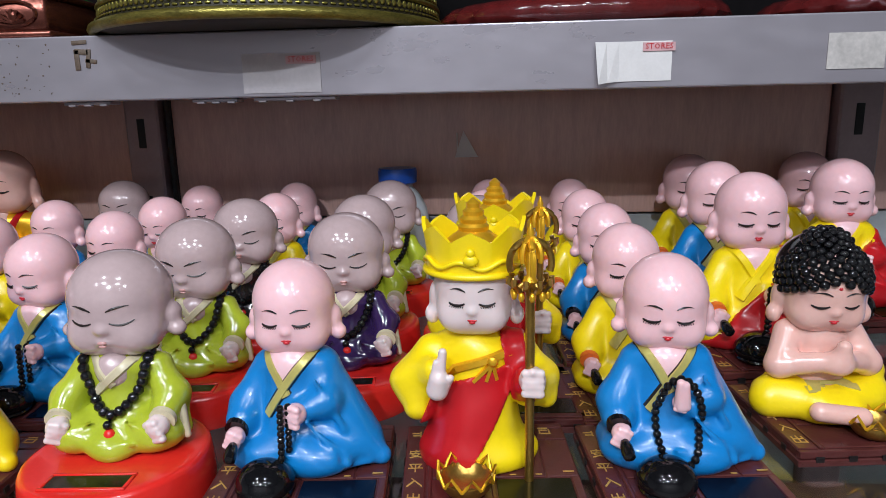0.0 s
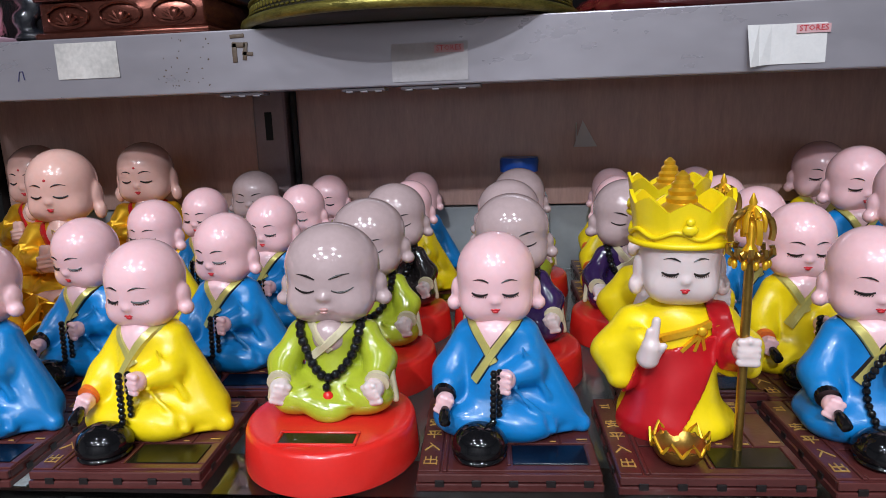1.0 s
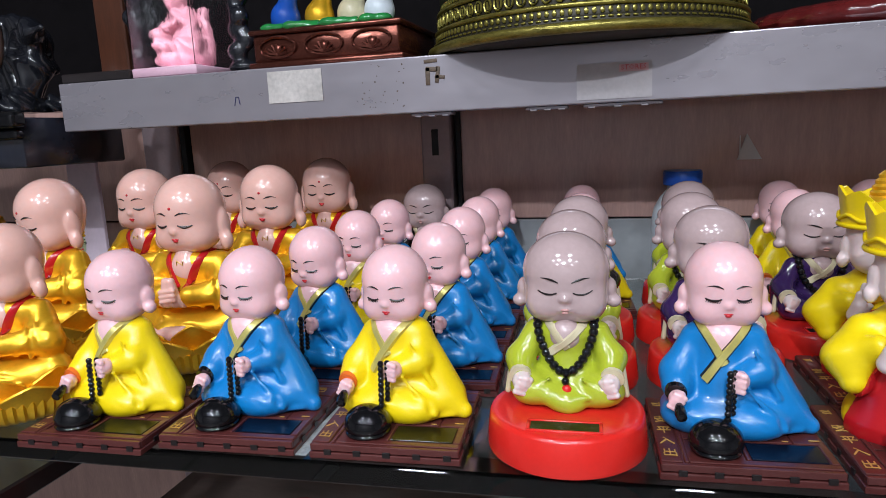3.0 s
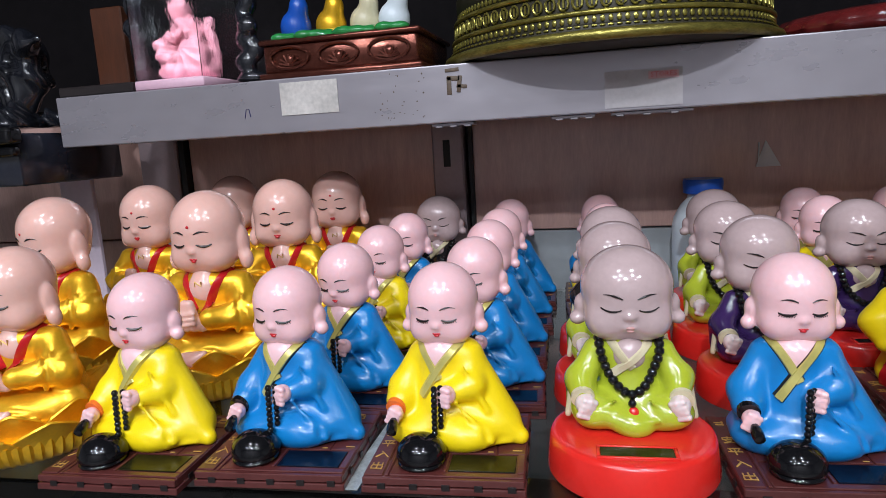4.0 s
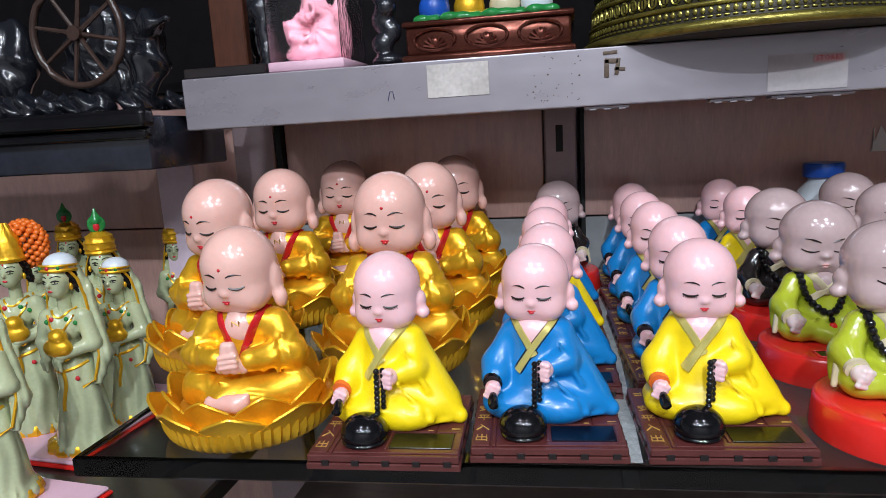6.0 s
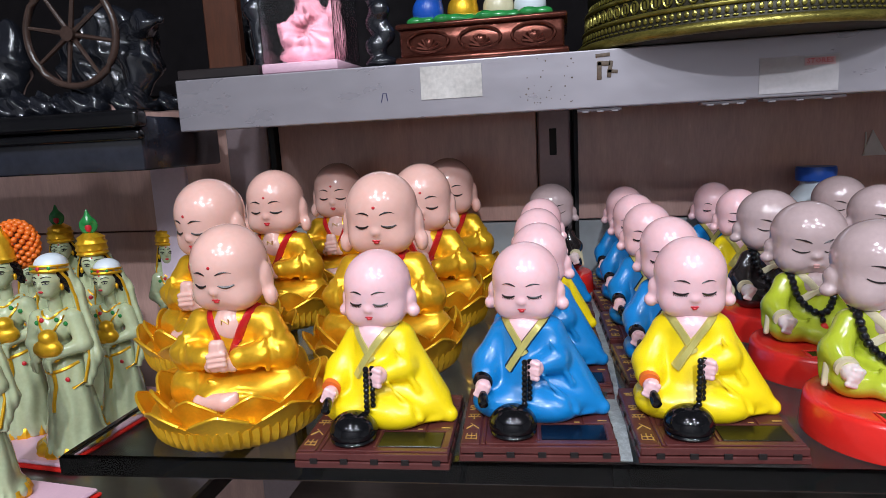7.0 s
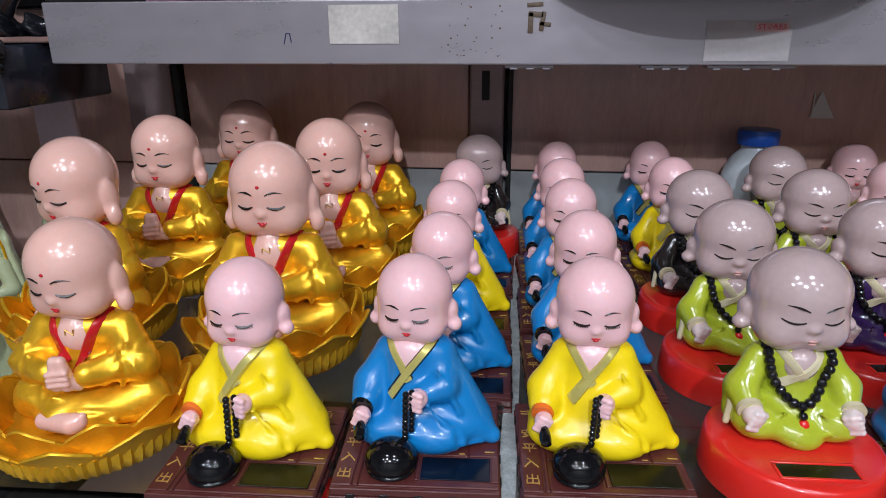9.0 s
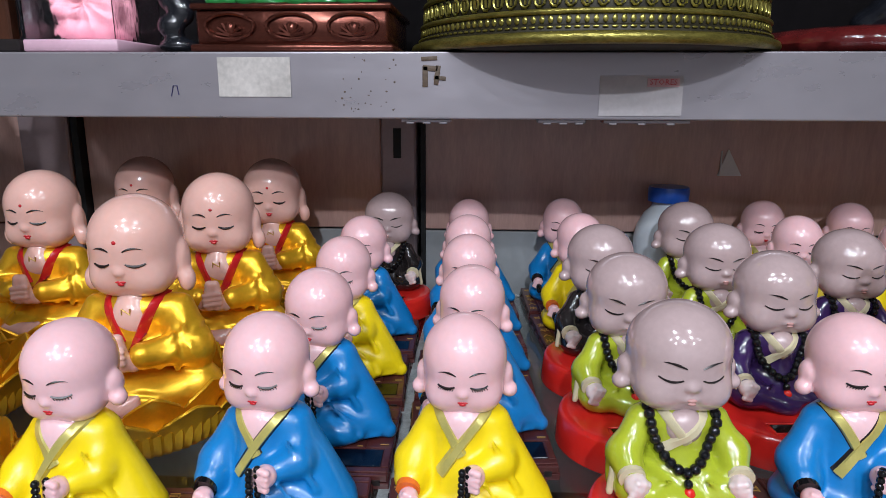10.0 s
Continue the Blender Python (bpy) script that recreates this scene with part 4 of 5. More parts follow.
# upper shelf with its metal front rail
sc = Sculpt()
sc.box(-684, 900, 536, 539, 187, 236, STEEL, 1.2, None, 2)
sc.box(-684, 900, 539, 552, 232, 236, STEEL, 1.0)
sc.box(-684, 900, 539, 556, 187, 189.5, STEEL, 0.8)
structure("shelf_rail", sc, "worn grey enamelled steel shelf front rail")
sc = Sculpt()
sc.box(-680, 900, 552, 700, 226, 235, DARKWOOD, 0.5)
structure("upper_shelf", sc, "upper shelf board behind the steel rail")

# ---------------------------------------------------------------- papers on the rail
def sticker(name, x, z, w, h, material, label, curl=0.0, t=0.4):
    sc = Sculpt()
    n, out, faces = 6, [], []
    for s in (0, 1):
        for i in range(n + 1):
            for j in (0, 1):
                u = i / n
                lift = curl * max(0, 0.45 - u) ** 2 * 40 * (1 - j * 0.6)
                out.append((x + w * u + lift * 0.4, 535.6 - lift - (0 if s else t), z + h * j - lift * 0.25 * (1 - j)))
    k = 2 * (n + 1)
    for s in (0, 1):
        for i in range(n):
            a = s * k + 2 * i
            faces.append((a, a + 1, a + 3, a + 2))
    for i in range(n):
        for j in (0, 1):
            faces.append((2 * i + j, 2 * i + 2 + j, k + 2 * i + 2 + j, k + 2 * i + j))
    faces += [(0, 1, k + 1, k), (2 * n, 2 * n + 1, k + 2 * n + 1, k + 2 * n)]
    sc.raw(out, faces, material)
    return tagged(new(name, sc.mesh(name, False)), label, "sticker")


sticker("paper_sticker", -439, 203, 56, 29, PAPER_STAINED, "stained blank white sticker on the steel rail")
s1 = sticker("price_sticker", -152, 190, 60, 29, FADED, "faded translucent sticker with a pink printed strip")
s2 = sticker("torn_sticker", 110, 192, 57, 28, PAPER, "torn curling white price sticker on the rail", 1.0)
sticker("worn_sticker", 276, 197, 40, 25, PAPER_STAINED, "worn brown-edged sticker on the rail")
for host, x, z in ((s1, -118, 211), (s2, 146, 213)):
    sc = Sculpt()
    sc.box(x, x + 23, 534.3, 535.0, z, z + 6, PINKPRINT, 0)
    part("printed_strip", sc, host, "pink printed strip")
for x0, x1 in ((-196, -160), (-147, -83), (-300, -262)):
    sc = Sculpt()
    sc.box(x0, x1, 541, 556, 184.3, 186.8, STEEL, 0.4)
    for k in range(3):
        sc.box(x0 + 4 + k * (x1 - x0) / 3, x0 + 10 + k * (x1 - x0) / 3, 540, 544, 183.2, 185, STEEL, 0.4)
    tagged(new("shelf_clip", sc.mesh("shelf_clip", False)), "small bright metal clip under the shelf rail", "clip")
for host, x, z in ((s1, -0.1065, 0.2142), (s2, 0.1575, 0.2162)):
    me = text_mesh("STORES", 0.0058)
    me.materials.append(LIP)
    me.transform(Matrix.Translation((x, 0.5341, z)) @ Matrix.Rotation(radians(90), 4, "X"))
    part("lettering", me, host, "red printed word")
sc = Sculpt()
rnd = random.Random(4)
for x, z, w, h, turn in ((-281, 218, 4, 15, 0), (-272, 219, 3.5, 14, 8), (-277, 224, 11, 4, 4), (-278, 231, 12, 3, -3), (-270, 217, 9, 3, 6)):
    sc.box(-w / 2, w / 2, -0.35, 0.35, -h / 2, h / 2, SOOT, 0.2, np.array(pose(x, 535.6, z, 0, turn, 0)))
tagged(new("gum_stain", sc.mesh("gum_stain")), "dark dried adhesive stain on the rail", "stain")
sc = Sculpt()
for k in range(30):
    sc.ball((rnd.uniform(-345, -300), 535.9, rnd.uniform(190, 232)), (rnd.uniform(0.3, 0.9), 0.3, rnd.uniform(0.3, 0.9)), SOOT, 6, 4)
tagged(new("dirt_specks", sc.mesh("dirt_specks")), "fine dirt specks on the steel rail", "stain", kind="stuff")
sc = Sculpt()
sc.tube([(-477, 535.6, 203), (-475, 535.6, 211), (-472, 535.6, 211), (-471, 535.6, 204)], 0.4, mat("pen_ink", (0.03, 0.03, 0.12), 0.5), 5)
tagged(new("pen_mark", sc.mesh("pen_mark")), "small blue pen mark on the steel rail", "mark")
sc = Sculpt()
sc.box(2, 3, BACK - 3, BACK - 1, 127, 151, PAPER, 0)
sc.raw([(0, BACK - 1.2, 126), (24, BACK - 1.2, 126), (9, BACK - 1.2, 153), (0, BACK - 2.2, 126), (24, BACK - 2.2, 126), (9, BACK - 2.2, 153)], [(0, 1, 2), (3, 4, 5), (0, 1, 4, 3), (1, 2, 5, 4), (0, 2, 5, 3)], PAPER)
tagged(new("paper_scrap", sc.mesh("paper_scrap", False)), "triangular torn paper scrap on the back panel", "paper")

# ---------------------------------------------------------------- toys
PLATE, FISH, BOWL, STAFF, DISC, LOTUS = plate_mesh(), fish_mesh(), bowl_mesh(), staff_mesh(), disc_mesh(), lotus_mesh()
LETTERS = [letter_mesh(ch, i) for i, ch in enumerate("\u51fa\u5165\u5e73\u5b89")]
MARKS = marks_mesh()
BOWL_PETAL = bowl_petal_mesh()
CELL = panel_mesh(PANEL, 2, 36, -31, -14, 12.3 * THIN)
CELL_BLUE = panel_mesh(PANEL_BLUE, 2, 36, -31, -14, 12.3 * THIN)
CELL_DISC = panel_mesh(PANEL, -17.2, 17.2, -31.8, -22.2, 21.2)
PETAL_OUT, PETAL_IN = petal_mesh(19.5, 17, 8, 0.36), petal_mesh(17, 19, 5, 0.40)
YAW = 3.5


def toy(name, x, y, yaw, scale, label, group):
    e = new(name)
    e.empty_display_size = 0.02
    e.matrix_world = pose(x, y, 0, 0, 0, yaw) @ Matrix.Scale(scale, 4)
    return tagged(e, label, "figurine", group)


def plate_parts(e, blue_cell):
    plate = part("base_plate", PLATE, e)
    for me in LETTERS:
        part("character", me, plate, "gilt character")
    tagged(part("gilt_marks", MARKS, plate, "worn gilt marks"), kind="stuff")
    part("solar_panel", CELL_BLUE if blue_cell else CELL, e)


def at(ob, x, y, z, yaw=0.0, s=1.0):
    ob.matrix_basis = pose(x / 1000, y / 1000, z / 1000, 0, 0, yaw) @ Matrix.Scale(s, 4)
    return ob


def add_bowl(e, x, y):
    b = at(part("lotus_bowl", BOWL, e, "gilt lotus bowl"), x, y, TOP)
    for k in range(9):
        part("petal", BOWL_PETAL, b).matrix_basis = Matrix.Rotation(2 * math.pi * k / 9, 4, "Z")


def monk_toy(me, x, y, yaw, label, scale=1.0, blue_cell=False):
    e = toy("monk_toy", x, y, yaw, scale, label, "monk toys on plates")
    plate_parts(e, blue_cell)
    at(part("doll", me, e), -5, 9, TOP, -9)
    at(part("wooden_fish", FISH, e), -13, -23, TOP)
    return e


def baby_toy(me, x, y, yaw, label):
    e = toy("baby_monk_toy", x, y, yaw, 1.0, label, "baby monk toys on red bases")
    part("round_base", DISC, e)
    part("solar_panel", CELL_DISC, e)
    at(part("doll", me, e), 0, 12, 20.6)
    return e


def lotus_toy(me, x, y, yaw, scale, label):
    e = toy("lotus_toy", x, y, yaw, scale, label, "golden lotus toys")
    base = part("lotus_base", LOTUS, e)
    base.scale = (0.9, 0.9, 1) if scale > 1.1 else (1, 1, 1)
    for k in range(9):
        a = 2 * math.pi * k / 9
        p = part("petal", PETAL_OUT, base)
        p.matrix_basis = Matrix.Rotation(a, 4, "Z") @ pose(0.0490, 0, 0.008)
        p = part("petal", PETAL_IN, base)
        p.matrix_basis = Matrix.Rotation(a + math.pi / 9, 4, "Z") @ pose(0.0440, 0, 0.012)
    at(part("doll", me, e), 0, 2, 12.3, 0, 1.14)
    return e


def recolour(me, swap):
    m = me.copy()
    for i, old in enumerate(me.materials):
        for a, b in swap:
            if old is a or old == a:
                m.materials[i] = b
    return m


YELLOW_MONK, neck = monk_doll(YELLOW)
YELLOW_LEFT = turned(YELLOW_MONK, neck, 3, 1)
BLUE_MONK, neck = monk_doll(BLUE)
BLUE_LEFT, BLUE_RIGHT, BLUE_DOWN = turned(BLUE_MONK, neck, -7, 2), turned(BLUE_MONK, neck, 7, -2), turned(BLUE_MONK, neck, -3, 5)
YELLOW_RIGHT = turned(YELLOW_MONK, neck, 4, 1)
PRAY_MONK = monk_doll(BLUE, True, turn=-4)[0]
RED_MONK = monk_doll(YELLOW, False, True)[0]
GREEN_BABY, neck = baby_doll(GREEN)
GREEN_TURNED = turned(GREEN_BABY, neck, -9, 4, (0, 8, 48))
PURPLE_BABY = recolour(GREEN_BABY, [(GREEN, PURPLE)])
BLACK_BABY = recolour(GREEN_BABY, [(GREEN, BLACKROBE)])
LOTUS_DOLL, neck = lotus_doll()
LOTUS_TURNED = turned(LOTUS_DOLL, neck, -8, 5, (0, 5, 50))
CROWN = crown_doll()
BUDDHA = buddha_doll()

YL = "yellow-robed bald monk toy on a brown solar plate"
BL = "blue-robed bald monk toy on a brown solar plate"
GL = "lime-robed grey-faced baby monk toy on a red round base"
PL = "purple-robed grey-faced baby monk toy on a red base"
KL = "black-robed grey-faced baby monk toy on a red base"
LL = "golden-robed praying child toy on a golden lotus base"

for me, x, y, yaw, label, blue in (
    (YELLOW_LEFT, -0.4155, 0.282, 3, YL, False),
    (BLUE_MONK, -0.330, 0.297, 4, BL, True), (BLUE_DOWN, -0.326, 0.379, 2, BL, True), (YELLOW_MONK, -0.330, 0.465, 4, YL, False), (BLUE_MONK, -0.331, 0.547, 3, BL, True),
    (YELLOW_RIGHT, -0.238, 0.303, 4, YL, False), (BLUE_LEFT, -0.236, 0.392, 5, BL, True), (BLUE_MONK, -0.241, 0.480, 3, BL, True), (BLUE_DOWN, -0.243, 0.562, 5, BL, True), (BLUE_MONK, -0.245, 0.645, 4, BL, False),
    (YELLOW_MONK, -0.147, 0.575, 6, YL, False), (BLUE_MONK, -0.153, 0.658, 3, BL, True),
    (BLUE_RIGHT, -0.057, 0.315, 4, BL, True),
    (YELLOW_MONK, 0.035, 0.578, 3, YL, False), (YELLOW_MONK, 0.040, 0.662, 3, YL, False),
    (PRAY_MONK, 0.121, 0.322, 4, "blue-robed praying monk toy with a black bead loop", True),
    (YELLOW_MONK, 0.120, 0.404, 6, YL, False), (BLUE_MONK, 0.122, 0.488, 4, BL, True), (YELLOW_MONK, 0.120, 0.571, 4, YL, False), (YELLOW_MONK, 0.118, 0.654, 4, YL, False),
    (BLUE_MONK, 0.318, 0.420, 5, BL, True),
):
    monk_toy(me, x, y, yaw, label, 1.0, blue)
for me, x, y, yaw, label in (
    (RED_MONK, 0.222, 0.478, 6, "large yellow and red robed monk toy on a plate"), (BLUE_MONK, 0.229, 0.572, 4, "large blue-robed monk toy on a plate"), (YELLOW_MONK, 0.232, 0.655, 4, "large yellow-robed monk toy on a plate"),
    (RED_MONK, 0.333, 0.575, 4, "large yellow and red robed monk toy on a plate"), (RED_MONK, 0.343, 0.660, 4, "large yellow and red robed monk toy on a plate"),
):
    monk_toy(me, x, y, yaw, label, 1.2)
for me, x, y, yaw, label in (
    (GREEN_BABY, -0.143, 0.305, 3, GL), (GREEN_TURNED, -0.1465, 0.400, 6, GL), (BLACK_BABY, -0.148, 0.487, 4, KL),
    (PURPLE_BABY, -0.055, 0.411, 5, PL), (GREEN_BABY, -0.061, 0.499, 2, GL), (GREEN_BABY, -0.054, 0.599, 4, GL),
    (PURPLE_BABY, 0.027, 0.485, 4, PL), (BLACK_BABY, -0.327, 0.637, 2, KL),
):
    baby_toy(me, x, y, yaw, label)
for x, y, yaw, s in ((-0.514, 0.297, 6, 1.05), (-0.447, 0.403, 3, 1.24), (-0.592, 0.410, -8, 1.24), (-0.588, 0.521, 2, 1.24), (-0.440, 0.515, 10, 1.24), (-0.566, 0.640, 2, 1.24), (-0.436, 0.633, 8, 1.24)):
    lotus_toy(LOTUS_TURNED if s < 1.1 or yaw < 0 else LOTUS_DOLL, x, y, yaw, s, LL if s < 1.1 else "large " + LL)
for x, y in ((0.032, 0.319), (0.043, 0.403)):
    e = toy("crowned_monk_toy", x, y, YAW, 1.0, "crowned yellow and red robed monk toy with a gold staff", "crowned monk toys")
    plate_parts(e, False)
    at(part("doll", CROWN, e), -6, 9, TOP, -6, 0.985)
    at(part("staff", STAFF, e, "antique gold staff"), 17, -15, TOP)
    add_bowl(e, -12, -24)
e = toy("seated_buddha_toy", 0.220, 0.376, 5, 1.0, "bare-chested figure toy with black curled hair and yellow robe", "")
plate_parts(e, True)
at(part("doll", BUDDHA, e), -8, 8, TOP)
add_bowl(e, 4, -26)


# ---------------------------------------------------------------- above the rail
MAROON = mat("maroon_glaze", (0.11, 0.012, 0.012), 0.14, grain=0.25, grain_scale=60, coat=0.6, bump=0.25, bump_scale=90)
COPPER = mat("dark_copper_carving", (0.15, 0.045, 0.03), 0.24, metal=0.75, grain=0.35, grain_scale=120, bump=0.3, bump_scale=150)
BRASS = mat("antique_brass", (0.42, 0.37, 0.09), 0.3, metal=0.85, grain=0.3, grain_scale=140, bump=0.25, bump_scale=300)
PATINA = mat("patinated_brass", (0.26, 0.22, 0.05), 0.34, metal=0.75, grain=0.6, grain_scale=70, bump=0.6, bump_scale=140, stretch=(1, 1, 3))
BRASS_DARK = mat("patina_and_recess_shade", (0.03, 0.025, 0.012), 0.5, metal=0.3, grain=0.3, grain_scale=140)
GRASS = mat("green_glaze", (0.02, 0.22, 0.05), 0.15, grain=0.3, grain_scale=120, coat=0.6, bump=0.5, bump_scale=220)
PINK = mat("pink_resin", (0.64, 0.27, 0.32), 0.2, grain=0.12, grain_scale=90, coat=0.3)
PINKBASE = mat("pale_pink_card", (0.72, 0.45, 0.55), 0.45, grain=0.06, grain_scale=60)
BLACKRESIN = mat("black_resin", (0.010, 0.011, 0.015), 0.2, grain=0.3, grain_scale=70, coat=0.7, bump=0.2, bump_scale=90)
BROWNWHEEL = mat("brown_resin", (0.045, 0.026, 0.02), 0.24, grain=0.3, grain_scale=90, bump=0.2, bump_scale=200)
ORANGEWOOD = mat("orange_brown_wood", (0.07, 0.022, 0.010), 0.35, grain=0.3, grain_scale=40, stretch=(3, 3, 0.4), coat=0.2)
JADE = mat("pale_jade_glaze", (0.45, 0.50, 0.30), 0.14, grain=0.12, grain_scale=50, coat=0.8, sss=0.1)
WHITE = mat("white_plastic", (0.66, 0.72, 0.76), 0.3, grain=0.04, grain_scale=60)
CAPBLUE = mat("blue_cap", (0.01, 0.08, 0.42), 0.3, grain=0.06, grain_scale=90)

# added backdrop: the darkness behind the upper objects is put into its near-black colour
sc = Sculpt()
sc.box(-1500, 1300, 700, 712, 238, 620, mat("matt_black_backdrop", (0.005, 0.004, 0.0045), 0.8, grain=0.4, grain_scale=12, spec=0.08), 0.5)
structure("upper_back_panel", sc, "near-black backdrop added for the darkness behind the upper shelf")
# unseen board added overhead to keep lamp light off the upper shelf
sc = Sculpt()
sc.box(-1500, 1300, 540, 712, 600, 620, DARKWOOD, 0.5)
structure("top_shelf", sc, "unseen board added to shade the upper shelf")

# round brass drum with embossed bands
drum = tagged(new("brass_drum"), "round antique brass drum with embossed bands", "drum")
drum.matrix_world = pose(-0.150, 0.627, 0.2365)
sc = Sculpt()
# near-black body: dark patina plus the recess shade between bands, put into colour
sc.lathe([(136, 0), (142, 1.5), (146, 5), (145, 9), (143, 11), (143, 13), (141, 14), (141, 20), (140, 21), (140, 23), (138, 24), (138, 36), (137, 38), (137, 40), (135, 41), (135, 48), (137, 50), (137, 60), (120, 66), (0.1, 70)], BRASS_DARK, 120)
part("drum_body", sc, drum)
for nm, z, r in (("rim_band", 5, 146.2), ("middle_band", 22, 141), ("upper_band", 39, 138.4)):
    sc = Sculpt()
    sc.tube([(r * math.cos(2 * math.pi * i / 120), r * math.sin(2 * math.pi * i / 120), z) for i in range(120)], 2.0 if z > 6 else 4.2, PATINA, 8, None, True)
    part(nm, sc, drum, "polished brass band")
sc = Sculpt()
for k in range(84):
    a = 2 * math.pi * k / 84
    m = np.array(Matrix.Rotation(a, 4, "Z"))
    sc.tube([(138.6 + 0.6, 3.7 * math.cos(t), 30.5 + 5.0 * math.sin(t)) for t in [2 * math.pi * i / 10 for i in range(10)]], 0.95, BRASS, 5, m, True)
    sc.tube([(139, 0, 27.5), (139.4, 0, 33.5)], 0.9, BRASS, 5, m)
tagged(part("ring_embossing", sc, drum, "embossed brass rings"), kind="stuff")
sc = Sculpt()
for k in range(150):
    a = 2 * math.pi * k / 150
    m = np.array(Matrix.Rotation(a, 4, "Z"))
    sc.ball((141.4, 0, 17), (1.2, 2.1, 2.7), BRASS, 6, 4, m)
    sc.ball((135.8, 0, 44.5), (1.2, 2.0, 2.7), BRASS, 6, 4, m)
    sc.ball((143.6, 0, 12), (0.9, 2.4, 0.9), BRASS, 6, 4, m)
tagged(part("stud_embossing", sc, drum, "small brass studs"), kind="stuff")


def platter(x, y, rx, ry, label):
    e = tagged(new("maroon_platter"), label, "platter")
    e.matrix_world = pose(x, y, 0.2365)
    s = Sculpt()
    s.lathe([(0.90, 0), (0.97, 3), (1.0, 9), (0.98, 14), (0.93, 19), (0.86, 21), (0.8, 17), (0.02, 12)], MAROON, 90, wave=lambda a, i: (0.012 * math.sin(a * 26) * (1 <= i <= 5), 0), xf=np.array(Matrix.Diagonal((rx, ry, 1, 1))))
    part("dish", s, e)
    s = Sculpt()
    f = blend(6, ell((-10, 0, 34), (24, 20, 22)), ell((18, 4, 28), (20, 18, 16)), ell((-30, 6, 26), (14, 14, 14)))
    s.field(above(f, 12), (-52, -24, 12), (44, 28, 60), 2.5, BLACKRESIN)
    part("ornament", s, e, "glossy dark resin ornament")
    return e


platter(0.115, 0.632, 122, 90, "dark red glazed platter on the upper shelf")
platter(0.385, 0.632, 120, 92, "dark red glazed platter on the upper shelf")

# carved pedestal with a green glazed top
ped = tagged(new("carved_pedestal"), "dark copper carved pedestal with a green glazed top", "pedestal")
ped.matrix_world = pose(-0.385, 0.608, 0.2365)
sc = Sculpt()
sc.box(-75, 75, -58, 58, 5, 32, COPPER, 2.5)
part("plinth", sc, ped)
sc = Sculpt()
sc.box(-79, 79, -62, 62, 0, 6, COPPER, 1.5)
part("foot", sc, ped)
sc = Sculpt()
sc.box(-78, 78, -61, 61, 31, 36, COPPER, 1.5)
part("cornice", sc, ped)
for k in range(3):
    sc = Sculpt()
    xc = -48 + 48 * k
    sc.tube([(xc + 19 * math.cos(t), -59, 19 + 9.5 * math.sin(t)) for t in [2 * math.pi * i / 20 for i in range(20)]], 1.6, COPPER, 6, None, True)
    for j in range(7):
        t = math.pi * j / 6
        sc.tube([(xc, -59.5, 12), (xc + 10 * math.cos(t), -60.5, 14 + 8 * math.sin(t))], 1.3, COPPER, 5)
    sc.ball((xc, -59, 17), (5, 2.5, 5), COPPER)
    tagged(part("carved_medallion", sc, ped), kind="stuff")
sc = Sculpt()
f = blend(4, ell((0, 0, 36), (76, 58, 6)), *[ell((-60 + 13 * k, -50 + 5 * math.sin(k * 2.1), 38), (9, 8, 5)) for k in range(10)])
sc.field(above(f, 34), (-80, -64, 34), (80, 62, 48), 2.0, GRASS)
part("green_top", sc, ped, "wet-looking green glaze")
for x, y, m in ((-52, -30, CAPBLUE), (-20, -20, GOLD), (14, -18, CREAM), (44, -22, WHITE)):
    sc = Sculpt()
    sc.field(above(blend(5, ell((x, y, 50), (15, 13, 16)), ell((x + 6, y - 4, 66), (9, 9, 12))), 38), (x - 20, y - 20, 38), (x + 24, y + 18, 80), 2.0, m)
    part("resting_ornament", sc, ped, "small glazed ornament")

# pink ornament in a clear plastic case
case = tagged(new("pink_boxed_ornament"), "pink resin ornament in a clear plastic case", "ornament")
case.matrix_world = pose(-0.556, 0.578, 0.2365)
sc = Sculpt()
sc.box(-38, 38, -38, 38, 0, 9, PINKBASE, 1.0)
part("base", sc, case, "pale pink card base")
sc = Sculpt()
sq = [(-36.5, -37), (36.5, -37), (36.5, 37), (-36.5, 37)]
out = [(x * k, y * k, z) for z in (9.2, 110) for k in (1.0, 0.975) for x, y in sq]
faces = []
for i in range(4):
    j = (i + 1) % 4
    faces += [(i, j, 8 + j, 8 + i), (4 + j, 4 + i, 12 + i, 12 + j), (8 + i, 8 + j, 12 + j, 12 + i), (j, i, 4 + i, 4 + j)]
sc.raw(out, faces, CLEAR)
cover = part("plastic_case", sc, case, "clear creased plastic case")
cover.visible_shadow = False
sc = Sculpt()
f = blend(4, ell((0, 0, 18), (33, 26, 12)), ell((-16, -8, 36), (13, 13, 19)), ell((14, -10, 34), (15, 14, 16)), ell((0, 0, 54), (17, 15, 18)), ell((-2, -4, 78), (11, 11, 12)),
          limb((22, -16, 26), (-18, -22, 32), 6, 4), limb((-22, -14, 44), (4, -20, 52), 5, 4), limb((20, -12, 50), (4, -18, 62), 5, 4), limb((26, 4, 24), (22, 6, 66), 7, 5))
sc.field(above(creased(folded(f, [((0.6, 0.3, 0.4), 13, 0.8, 0)]), [((4, 40), 6, 2.2, 0.4, 26)]), 9), (-34, -33, 9), (34, 30, 96), 1.6, PINK)
part("figure", sc, case)


